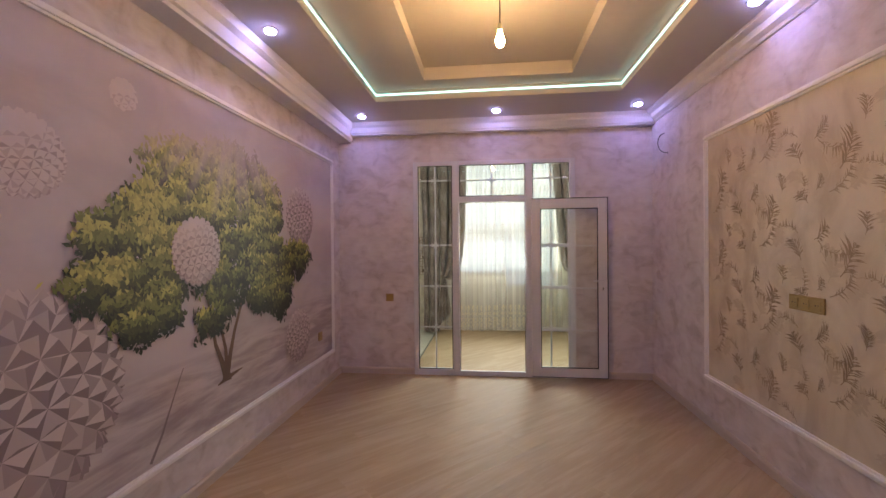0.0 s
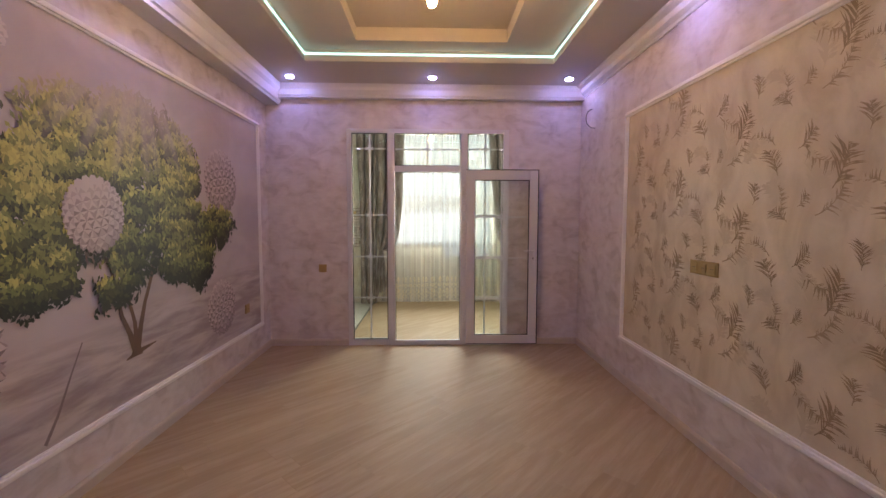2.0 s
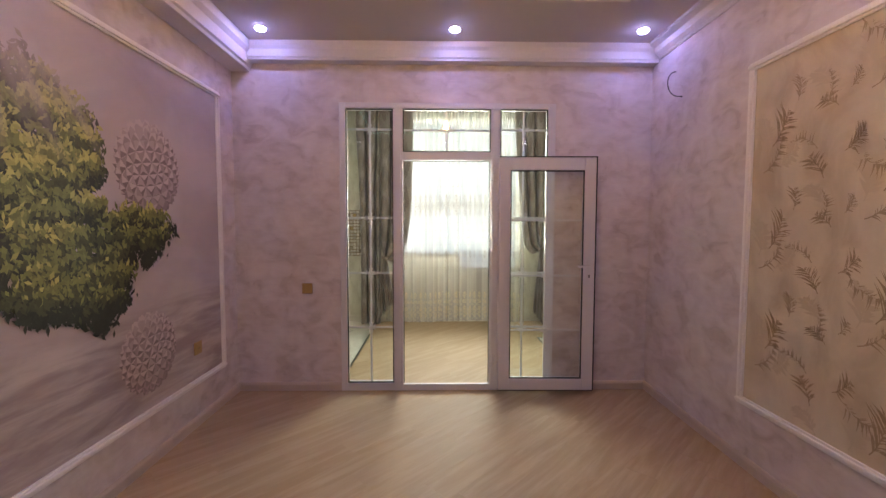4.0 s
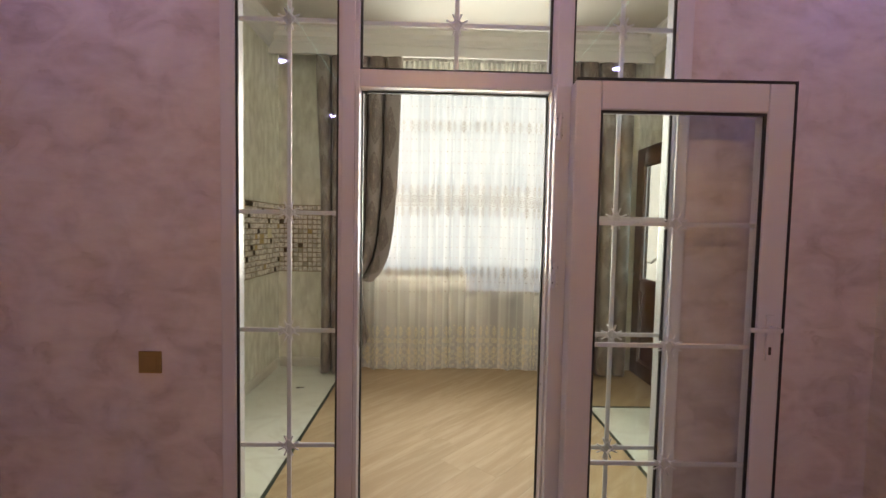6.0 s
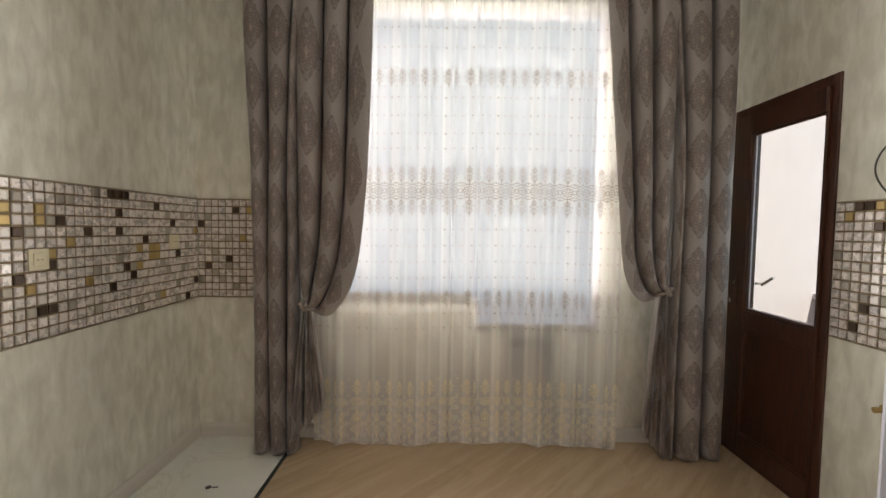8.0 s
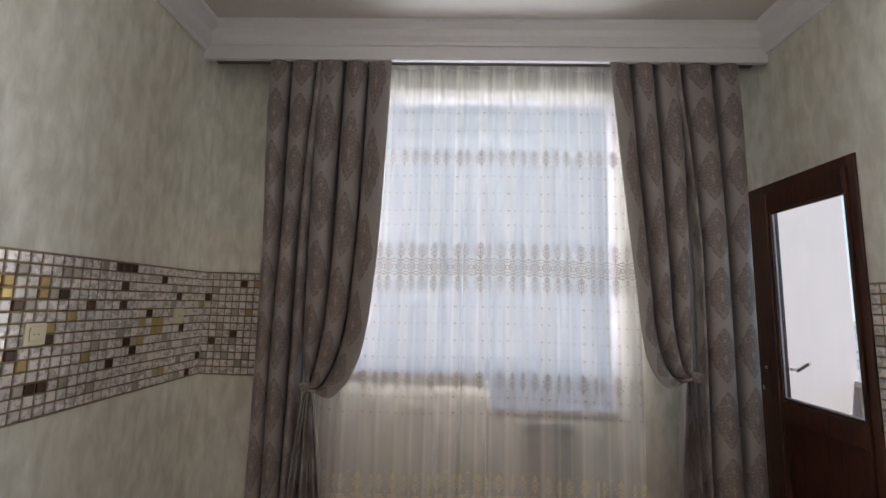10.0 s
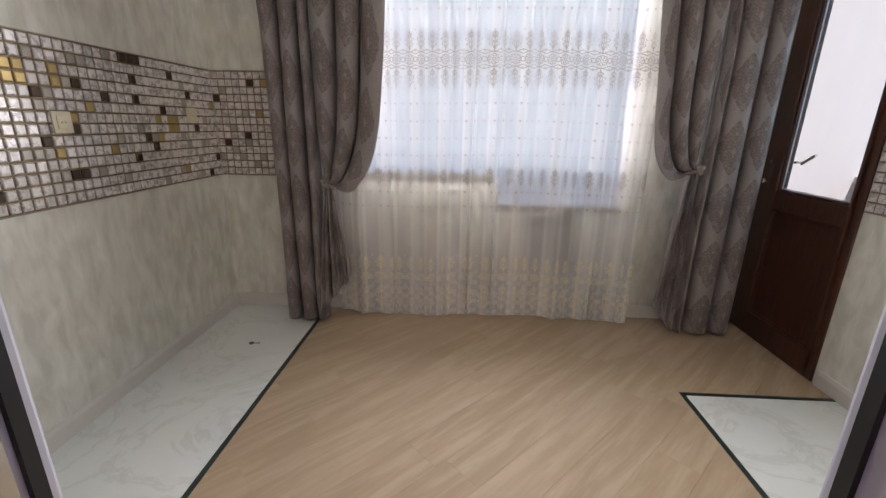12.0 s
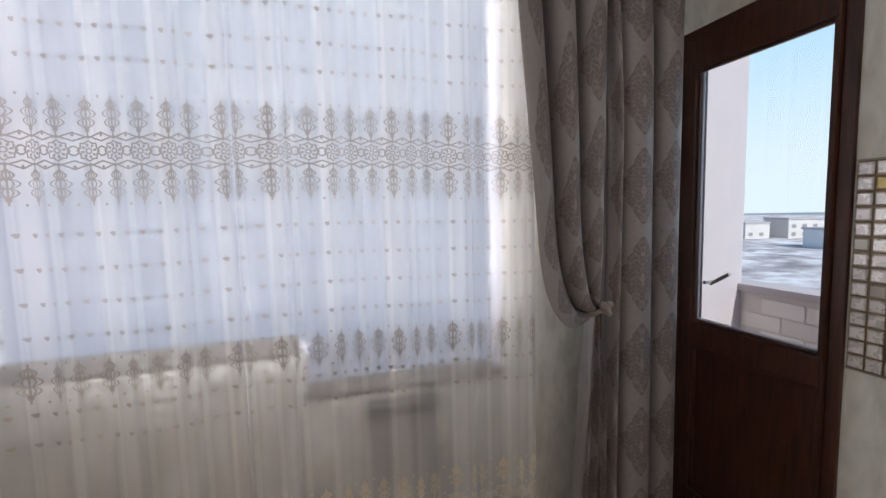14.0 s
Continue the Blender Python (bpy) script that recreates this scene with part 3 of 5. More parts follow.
def paper_ball(y, z, r, sub, depth, lift=0.16, fade=0):
    """A printed ball of folded paper spikes, flat on the wall."""
    src = bmesh.new()
    bmesh.ops.create_icosphere(src, subdivisions=sub, radius=1.0)
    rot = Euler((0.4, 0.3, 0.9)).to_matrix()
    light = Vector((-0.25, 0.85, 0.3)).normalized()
    tris = []
    for f in src.faces:
        vs = [rot @ v.co for v in f.verts]
        top = sum(vs, Vector()) / 3
        top = top.normalized() * (1 + lift)
        for i in range(3):
            a, b = vs[i], vs[(i + 1) % 3]
            n = (b - a).cross(top - a).normalized()
            if n.z <= 0.02:
                continue
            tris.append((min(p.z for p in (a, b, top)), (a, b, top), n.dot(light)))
    src.free()
    tris.sort(key=lambda t: t[0])
    bm, shared = bmesh.new(), {}
    for i, (d, ps, s) in enumerate(tris):
        pts = [(LX0 + depth + 0.003 * max(0.0, p.z), y + p.x * r, z + p.y * r) for p in ps]
        if not all(inside(q[1], q[2]) for q in pts):
            continue
        corner = []
        for q in pts:
            key = (round(q[1], 5), round(q[2], 5), round(q[0], 6))
            if key not in shared:
                shared[key] = bm.verts.new(q)
            corner.append(shared[key])
        f = bm.faces.new(corner)
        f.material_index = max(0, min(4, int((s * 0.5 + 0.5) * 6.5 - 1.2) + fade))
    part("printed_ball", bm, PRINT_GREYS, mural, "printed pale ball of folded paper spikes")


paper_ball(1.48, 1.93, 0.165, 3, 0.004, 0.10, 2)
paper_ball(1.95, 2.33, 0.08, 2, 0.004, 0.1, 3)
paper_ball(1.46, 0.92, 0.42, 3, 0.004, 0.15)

# printed tree
rnd = random.Random(11)
LOBES = [(1.95, 1.56, 0.25, 0.26), (1.82, 1.42, 0.14, 0.10), (1.90, 1.26, 0.12, 0.09), (2.14, 1.80, 0.22, 0.14), (2.10, 1.24, 0.25, 0.17), (2.24, 1.46, 0.24, 0.20), (2.48, 2.00, 0.40, 0.22), (2.92, 2.10, 0.42, 0.20), (2.56, 1.80, 0.30, 0.14),
         (3.22, 1.86, 0.32, 0.33), (2.95, 1.50, 0.36, 0.25), (3.38, 1.42, 0.38, 0.26), (3.88, 1.46, 0.24, 0.16), (3.50, 1.12, 0.24, 0.13), (3.20, 1.20, 0.24, 0.14), (2.68, 1.22, 0.18, 0.16), (2.60, 1.08, 0.13, 0.07)]
WEIGHT = [a * b for _, _, a, b in LOBES]
verts, faces, tones = [], [], []
PUFFS = []
for k in range(900):
    cy, cz, ry, rz = rnd.choices(LOBES, WEIGHT)[0]
    a, q = rnd.uniform(0, 2 * math.pi), math.sqrt(rnd.random())
    py, pz, pr = cy + ry * 0.8 * q * math.cos(a), cz + rz * 0.8 * q * math.sin(a), rnd.uniform(0.06, 0.12)
    if all((py - o[1]) ** 2 + (pz - o[0]) ** 2 > (0.5 * (pr + o[2])) ** 2 for o in PUFFS):
        PUFFS.append((pz, py, pr))
PUFFS.sort(reverse=True)
TUFTS = [(i, True) for i in range(420)] + [(i, False) for i in range(1300)]
for clump, back in TUFTS:
    which = rnd.randrange(len(PUFFS))
    cz, cy, pr = PUFFS[which]
    a, q = rnd.uniform(0, 2 * math.pi), math.sqrt(rnd.random())
    py, pz = cy + pr * 1.15 * q * math.cos(a), cz + pr * 0.85 * q * math.sin(a)
    lay = 0.0065 + 0.004 * which / len(PUFFS)
    shade = 1.42 + (pz - cz) / pr * 2.0 + (pz - 1.45) * 1.3 - (py - 2.5) * 0.35 + rnd.gauss(0, 0.3)
    if back:
        cy, cz, ry, rz = rnd.choices(LOBES, WEIGHT)[0]
        py, pz, lay, shade = cy + ry * 0.88 * q * math.cos(a), cz + rz * 0.88 * q * math.sin(a), 0.006, rnd.gauss(0.7, 0.4)
    for k in range(22):
        y, z = rnd.gauss(py, 0.036), rnd.gauss(pz, 0.024)
        l, wd, t = rnd.uniform(0.015, 0.033), rnd.uniform(0.007, 0.014), rnd.uniform(-2.6, -0.2)
        dy, dz = math.cos(t), math.sin(t)
        if not (inside(y - l, z - l) and inside(y + l, z + l)):
            continue
        x = LX0 + lay + rnd.uniform(0, 4e-5)
        i = len(verts)
        verts += [(x, y - dy * l, z - dz * l), (x, y + dz * wd, z - dy * wd), (x, y + dy * l, z + dz * l), (x, y - dz * wd, z + dy * wd)]
        faces.append((i, i + 1, i + 2, i + 3))
        tone = shade + (z - pz) / 0.024 * 0.35 - (y - py) / 0.036 * 0.1 + rnd.gauss(0, 0.10)
        tones.append(max(0, min(3, int(tone))))
me = bpy.data.meshes.new("printed_leaves")
me.from_pydata(verts, [], faces)
for nm, c in (("shade", (0.020, 0.026, 0.016)), ("deep", (0.062, 0.076, 0.03)), ("olive", (0.195, 0.215, 0.065)), ("yellow", (0.44, 0.42, 0.13))):
    me.materials.append(leaf_mat("printed_leaf_" + nm, c))
me.polygons.foreach_set("material_index", tones)
crown = new("printed_leaves", me)
crown.parent = mural
tagged(crown, "printed yellow green and dark leaves", kind="stuff")
BARK = print_mat("printed_bark", (0.13, 0.075, 0.05), 0.35)


def ribbon(bm, pts, x):
    """A flat painted stroke through (y, z, half width)."""
    prev = None
    for i, (y, z, w) in enumerate(pts):
        a, b = pts[max(0, i - 1)], pts[min(len(pts) - 1, i + 1)]
        d = Vector((b[0] - a[0], b[1] - a[1])).normalized()
        pair = [bm.verts.new((x, y - d.y * w, z + d.x * w)), bm.verts.new((x, y + d.y * w, z - d.x * w))]
        if prev:
            bm.faces.new((prev[0], pair[0], pair[1], prev[1]))
        prev = pair


bm = bmesh.new()
ribbon(bm, [(2.756, 0.62, 0.055), (2.76, 0.68, 0.036), (2.80, 0.80, 0.022), (2.85, 0.95, 0.017), (2.93, 1.12, 0.015), (2.98, 1.35, 0.010)], LX0 + 0.0045)
ribbon(bm, [(2.75, 0.66, 0.034), (2.70, 0.78, 0.020), (2.64, 0.90, 0.016), (2.60, 1.06, 0.013), (2.56, 1.25, 0.01)], LX0 + 0.005)
ribbon(bm, [(2.76, 0.70, 0.025), (2.745, 0.85, 0.016), (2.70, 1.0, 0.013), (2.67, 1.2, 0.012)], LX0 + 0.0055)
ribbon(bm, [(2.66, 0.62, 0.004), (2.756, 0.64, 0.02), (2.95, 0.66, 0.003)], LX0 + 0.0042)
part("printed_trunk", bm, BARK, mural, "printed brown forked trunk")
bm = bmesh.new()
ribbon(bm, [(2.34, 0.83, 0.004), (2.26, 0.68, 0.006), (2.17, 0.50, 0.009), (2.09, 0.38, 0.011)], LX0 + 0.004)
part("printed_track", bm, PRINT_GREYS[0], mural, "thin printed dark track")
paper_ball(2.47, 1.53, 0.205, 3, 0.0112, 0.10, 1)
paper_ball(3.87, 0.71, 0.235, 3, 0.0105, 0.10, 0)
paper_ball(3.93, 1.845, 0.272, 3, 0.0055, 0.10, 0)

# feather panel
def feather_ground():
    m = Mat("beige_feather_paper", rough=0.5)
    p = m.world_pos((1, 1, 0.6), (28, 0, 0))
    s = m.noise(p, 4.2, 4, 0.55, 0.6)
    f = m.noise(m.world_pos(), 120, 2)
    c = m.steps(s, [(0.36, (0.53, 0.44, 0.33)), (0.5, (0.63, 0.545, 0.425)), (0.64, (0.69, 0.61, 0.49))])
    m.put("Base Color", m.mix(f * 0.2, c, (0.45, 0.36, 0.25)))
    m.put("Roughness", s * 0.3 + 0.35)
    m.bump(s * 0.6 + f * 0.4, 0.15, 0.003)
    return m.m


PY0, PY1, PZ0, PZ1 = 0.5, 3.848, 0.39, 2.478
feathers = thing("feather_panel", "beige wallpaper panel with printed brown feathers", "wall panel")
part("paper", B((LX1 - 0.002, LX1, PY0, PY1, PZ0, PZ1)), feather_ground(), feathers, "beige paper with soft smudges")
panel_frame(feathers, LX1 - 0.002, -1, PY0, PY1, PZ0, PZ1)
F_DARK = print_mat("feather_brown", (0.32, 0.24, 0.155), 0.3)
F_PALE = print_mat("feather_tan", (0.36, 0.28, 0.19), 0.25)
F_SMOKE = print_mat("feather_smoke", (0.56, 0.475, 0.36), 0.06)


def feather_mesh(kind, seed):
    """One flat printed feather; every barb grows out of the shaft's edge."""
    r = random.Random(seed)
    bm = bmesh.new()
    length, bend, reach, wd = {"dark": (0.21, 0.35, 0.10, 0.0038), "pale": (0.25, -0.7, 0.05, 0.0024), "smoke": (0.20, 0.5, 0.075, 0.0085)}[kind]
    n = 24
    pts = [(-t * length * math.sin(bend * t), -0.5 * length + t * length * math.cos(bend * t)) for t in [i / n for i in range(n + 1)]]
    shaft = []
    for i, (y, z) in enumerate(pts):
        w = 0.003 * (1 - 0.7 * i / n)
        shaft.append((bm.verts.new((0, y + w, z)), bm.verts.new((0, y - w, z))))
        if i:
            bm.faces.new((shaft[i - 1][0], shaft[i - 1][1], shaft[i][1], shaft[i][0]))
    for i in range(3, n - 1):
        t = i / n
        y, z = pts[i]
        for s in (-1, 1):
            if r.random() < (0.18 if kind == "smoke" else 0.38):
                continue
            l = reach * (0.5 + 0.8 * math.sin(math.pi * min(1, t + 0.1))) * r.uniform(0.55, 1.1) * (1.2 if s > 0 else 0.8)
            a = bend * t + s * r.uniform(0.55, 0.95)
            up = -2e-5 * (i * 2 + s)
            my, mz = y - 0.55 * l * math.sin(a), z + 0.5 * l * math.cos(a)
            ey, ez = y - l * math.sin(a + s * 0.12), z + l * math.cos(a + s * 0.12) * 0.9
            k = 1 if s > 0 else 0
            m1, m2 = bm.verts.new((up, my - wd * math.cos(a), mz - wd * math.sin(a))), bm.verts.new((up, my + wd * math.cos(a), mz + wd * math.sin(a)))
            tip = bm.verts.new((up, ey, ez))
            lo, hi = shaft[i][k], shaft[i + 1][k]
            bm.faces.new((lo, hi, m2, m1) if s < 0 else (lo, m1, m2, hi))
            bm.faces.new((m1, m2, tip))
    me = bpy.data.meshes.new("feather")
    bm.to_mesh(me)
    bm.free()
    me.materials.append({"dark": F_DARK, "pale": F_PALE, "smoke": F_SMOKE}[kind])
    return me


FM = {k: [feather_mesh(k, s) for s in (1, 2)] for k in ("dark", "pale", "smoke")}
i = 0
SPRAY = (("smoke", 0.10, -0.02, 30, 1.1, 0.0030), ("smoke", -0.05, -0.16, 70, 0.9, 0.0032), ("smoke", 0.36, -0.06, -25, 0.8, 0.0031), ("pale", 0.15, 0.02, 150, 1.0, 0.0036), ("pale", 0.02, -0.17, 75, 1.0, 0.0036), ("pale", 0.30, -0.15, 40, 0.7, 0.0037),
         ("dark", 0.0, 0.0, 42, 1.0, 0.0040), ("dark", 0.375, 0.08, -14, 0.74, 0.0040), ("dark", 0.20, -0.14, 55, 0.42, 0.0041), ("pale", 0.44, 0.24, -35, 0.75, 0.0036), ("dark", 0.19, 0.15, 62, 0.62, 0.0042), ("dark", 0.33, -0.19, -38, 0.55, 0.0042), ("dark", -0.10, 0.20, 18, 0.58, 0.0042))
for col in range(-4, 4):
    for row in range(-1, 5):
        y0, z0 = 2.385 + col * 0.597, 0.867 + (row - 1) * 0.577 + (0.285 if col % 2 else 0.0)
        for kind, dy, dz, tilt, sc, up in SPRAY:
            y, z = y0 + dy, z0 + dz
            if not (PY0 + 0.1 + 0.07 * sc < y < PY1 - 0.06 - 0.08 * sc and PZ0 + 0.06 + 0.08 * sc < z < PZ1 - 0.06 - 0.08 * sc):
                continue
            ob = new("feather", FM[kind][i % 2])
            ob.matrix_basis = Matrix.Translation((LX1 - up, y, z)) @ pose(0, 0, 0, tilt + (i * 37 % 13 - 6), 0, 0) @ Matrix.Diagonal((1, -sc if kind != "pale" else sc, sc, 1))
            ob.parent = feathers
            i += 1


# ---- sockets and wires ----
def socket(x, y, z, turn, gangs=1, plate=GOLD, label="square brushed gold wall socket", switch=False):
    """A wall plate; before the turn it looks to -y."""
    t = thing("wall_socket", label, "socket")
    w = 0.046 if gangs == 1 else 0.046 * gangs
    part("plate", B((-w, w, -0.009, 0, -0.046, 0.046), bevel=0.003), plate, t)
    for g in range(gangs):
        cx = (g - (gangs - 1) / 2) * 0.09
        bm = bmesh.new()
        box(bm, cx - 0.028, cx + 0.028, -0.0125, -0.0092, -0.028, 0.028, 0.0015)
        insert = part("insert", bm, plate, t)
        if not switch:
            bm = bmesh.new()
            for s in (-0.0095, 0.0095):
                rod(bm, (cx + s, -0.0135, 0), (cx + s, -0.0126, 0), 0.003, 10)
            part("pin_holes", bm, DARK, insert)
    t.matrix_basis = pose(x, y, z, 0, 0, turn)
    return t


socket(-1.256, LY1, 0.932, 0, 1, GOLD, "square brushed gold light switch on lilac wallpaper", True)
socket(LX0 + 0.006, 4.381, 0.585, 90, 1, GOLD, "square brushed gold socket on the mural edge")
socket(LX1 - 0.0045, 2.69, 1.192, -90, 3, GOLD, "triple brushed gold socket on the feather panel")
KS1 = socket(KX0 + 0.012, 6.569, 1.38, 90, 1, CREAM, "cream double socket set in the mosaic band")
socket(KX0 + 0.012, 7.482, 1.429, 90, 1, CREAM, "cream double socket set in the mosaic band")


socket(KX1 - 0.001, 6.49, 0.53, -90, 1, CREAM, "cream wall socket low on the kitchen wall")
BRASS = plain("dull_brass", (0.40, 0.28, 0.12), 0.35, 0.8)
outlet = thing("water_outlet", "pair of dull brass water pipe ends in the wall", "pipe", (KX1, 6.62, 0.73))
for dy in (-0.045, 0.045):
    bm = bmesh.new()
    rod(bm, (0.0, dy, 0), (-0.035, dy, 0), 0.011, 14)
    rod(bm, (-0.035, dy, 0), (-0.05, dy, 0), 0.015, 6)
    pipe_end = part("pipe_end", bm, BRASS, outlet)
    bm = bmesh.new()
    rod(bm, (0.0, dy, 0), (-0.004, dy, 0), 0.024, 20)
    part("collar", bm, BRASS, pipe_end)


def wire(name, pts, label):
    t = thing(name, label, "cable", pts[0])
    bm = bmesh.new()
    o = Vector(pts[0])
    tube(bm, [Vector(p) - o for p in pts], 0.004, 8)
    part("sheath", bm, DARK, t, smooth=True)
    bm = bmesh.new()
    rod(bm, Vector(pts[-1]) - o, Vector(pts[-1]) - o + Vector((0, -0.012, -0.006)), 0.0055, 8)
    part("taped_end", bm, BLACK_STRIP, t)


arc = [(LX1 - 0.004 - 0.10 * math.sin(math.pi * (0.08 + 0.8 * k / 16)), 4.62 - 0.10 * (k / 16) ** 2, 2.60 + 0.11 * math.cos(math.pi * k / 16)) for k in range(17)]
wire("loose_wire", arc, "short brown loose wire curling from the wall")
arc = [(KX1 - 0.004 - 0.05 * math.sin(math.pi * k / 16), 6.6 + 0.10 * math.sin(math.pi * k / 16) + 0.05 * k / 16, 2.05 - 0.38 * k / 16) for k in range(17)]
wire("loose_wire", arc, "grey loose wire curling from the kitchen wall")


# ---- kitchen window, curtains ----
def sheer_mat():
    h = Mat("embroidered_voile")
    m, nt = h.m, h.nt
    nt.nodes.clear()
    u, v, _ = h.xyz(h.coords("UV"))
    P = 0.084
    c = ((u / P).fract() - 0.5) * P

    half = ((u / P + 0.5).fract() - 0.5) * P

    def line(d, w):
        return d.abs().less(w)

    def rosette(vc, r):
        q = v - vc
        d = (c * c + q * q).sqrt()
        ang = q.op("ARCTAN2", c)
        petal = (ang * 4.0).sin().abs() * (r * 0.2)
        ringdots = line(d - r * 0.6, r * 0.17) * (ang * 8.0).sin().more(0.15)
        return line(d + petal - r * 1.08, 0.0028).max(ringdots).max(line(d - r * 0.26, 0.0022))

    def tear(vc, hh, w):
        t = (v - vc) / hh
        prof = (t * t * -1.0 + 1.0).max(0.0) * ((t * 5.2 + 0.9).sin().abs() * 0.72 + 0.28)
        on = t.abs().less(1.0)
        outl = line(c.abs() - prof * (w * 1.25), 0.0030) * on
        inn = line(c.abs() - prof * (w * 0.6), 0.0022) * on
        stem = c.abs().less(0.0026) * t.abs().less(1.2)
        tip = (half.abs() + ((t.abs() - 1.15).abs() * hh)).less(0.006)
        bar = line(t - 0.35, 0.05) * c.abs().less(w * 0.5)
        return outl.max(inn).max(stem).max(bar).max(tip)

    def dots(vc):
        k = ((u / 0.05).fract() - 0.5) * 0.05
        q = v - vc + k * 0.35
        return (k.abs() * 0.8 + q.abs()).less(0.0085).max(((k - 0.007).abs() + (q - 0.007).abs()).less(0.004))

    band = rosette(1.795, 0.030).max(line((half * half + (v - 1.795) * (v - 1.795)).sqrt() - 0.014, 0.0028)).max(tear(1.905, 0.052, 0.024)).max(tear(1.685, 0.052, 0.024)).max(line((v - 1.795).abs() - 0.058 + half.abs() * 0.42, 0.0028)).max(line((v - 1.795).abs() - 0.046 + c.abs() * 0.35, 0.0028))
    rows = tear(2.555, 0.055, 0.024).max(tear(1.055, 0.055, 0.024)).max(tear(0.17, 0.09, 0.028)).max(rosette(0.33, 0.028)).max(tear(0.43, 0.05, 0.02))
    for z in (2.42, 2.30, 2.18, 2.08, 1.53, 1.42, 1.31, 1.20, 0.95, 2.75, 2.88, 0.85):
        rows = rows.max(dots(z))
    thread = band.max(rows)
    hemlace = v.less(0.36) * ((u * 71.0).sin() * (v * 83.0).sin() * 0.5 + 0.5).more(0.58) * 0.28
    zone = ((v - 1.795).abs().ramp(0.15, 0.03) * (h.noise(h.coords("UV", (1, 0.02, 1)), 9, 2).ramp(0.4, 0.6) * 0.30 + 0.16)).max(((v - 2.555).abs().less(0.05)) * 0.10)
    stitch = thread.max(hemlace)
    dense = stitch.max(zone)
    weave = h.noise(h.coords("UV", (1, 0.05, 1)), 34, 3)
    tr = nt.nodes.new("ShaderNodeBsdfTransparent")
    tl = nt.nodes.new("ShaderNodeBsdfTranslucent")
    df = nt.nodes.new("ShaderNodeBsdfDiffuse")
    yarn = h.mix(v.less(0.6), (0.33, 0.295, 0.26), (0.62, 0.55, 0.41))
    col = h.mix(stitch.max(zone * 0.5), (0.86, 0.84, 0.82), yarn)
    nt.links.new(col.s, tl.inputs[0])
    nt.links.new(col.s, df.inputs[0])
    m1 = nt.nodes.new("ShaderNodeMixShader")
    m2 = nt.nodes.new("ShaderNodeMixShader")
    out = nt.nodes.new("ShaderNodeOutputMaterial")
    m1.inputs[0].default_value = 0.95
    nt.links.new(tl.outputs[0], m1.inputs[1])
    nt.links.new(df.outputs[0], m1.inputs[2])
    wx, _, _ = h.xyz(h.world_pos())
    # darkness of the folds, put into the opacity as vertical stripes along x
    fold_dark_wide = (wx * 31.0 + (wx * 4.3).sin() * 1.8).sin().ramp(0.25, 0.95)
    fold_dark_fine = (wx * 67.0 + (wx * 7.0).sin() * 2.0).sin().ramp(0.6, 0.95)
    clear = (dense * -0.5 + 0.64) - fold_dark_wide * 0.15 - fold_dark_fine * 0.09 + (weave - 0.5) * 0.05
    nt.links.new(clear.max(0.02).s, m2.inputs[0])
    nt.links.new(m1.outputs[0], m2.inputs[1])
    nt.links.new(tr.outputs[0], m2.inputs[2])
    nt.links.new(m2.outputs[0], out.inputs[0])
    return m


def damask_mat():
    m = Mat("taupe_damask", rough=0.42, spec=0.7)
    u, v, _ = m.xyz(m.coords("UV"))
    PU, PV = 0.20, 0.375
    a = ((u / PU).fract() - 0.5) * PU
    b = ((v / PV).fract() - 0.5) * PV
    n = m.noise(m.coords("UV"), 55, 3)
    t = b / 0.16
    warp = m.noise(m.coords("UV"), 26, 2) - 0.5
    lobe = (t.abs() * 10.5).sin().abs() * 0.16 + 0.86
    prof = (t * t * -1.0 + 1.0).max(0.0).sqrt() * (t.abs() * -0.62 + 1.0) * lobe * 0.088
    med = (a.abs() - prof).less(0.0) * t.abs().less(1.0)
    rim = (a.abs() - prof).abs().less(0.0025) * t.abs().less(1.02)
    scroll = ((a.abs() * 150.0 + (b * 95.0).sin() * 2.2 + warp * 5.0).sin() + (b * 170.0 + (a.abs() * 130.0).sin() * 1.6).sin() * 0.8).abs().ramp(0.25, 0.75)
    heart = (a.abs() * 2.6 + (b + 0.02).abs()).less(0.032).max(((a * a + (b - 0.085) * (b - 0.085)).sqrt()).less(0.009))
    ground = m.mix(n, (0.215, 0.188, 0.178), (0.295, 0.26, 0.247))
    c = m.mix(med * (scroll * 0.42 + 0.34), ground, (0.115, 0.08, 0.072))
    c = m.mix(rim * 0.35, c, (0.10, 0.07, 0.065))
    c = m.mix(heart * med * 0.5, c, (0.36, 0.29, 0.25))
    m.put("Base Color", c)
    m.put("Roughness", med * 0.28 + n * 0.1 + 0.24)
    m.put("Sheen Weight", 0.12)
    thread = m.noise(m.coords("UV", (1, 0.08, 1)), 400, 2)
    m.bump(med * scroll * 0.5 + thread * 0.4, 0.3, 0.001)
    return m.m


SHEER, DAMASK = sheer_mat(), damask_mat()
TIE = plain("taupe_satin_cord", (0.27, 0.22, 0.185), 0.45)
RAIL = plain("dark_rail_tape", (0.10, 0.075, 0.07), 0.6)


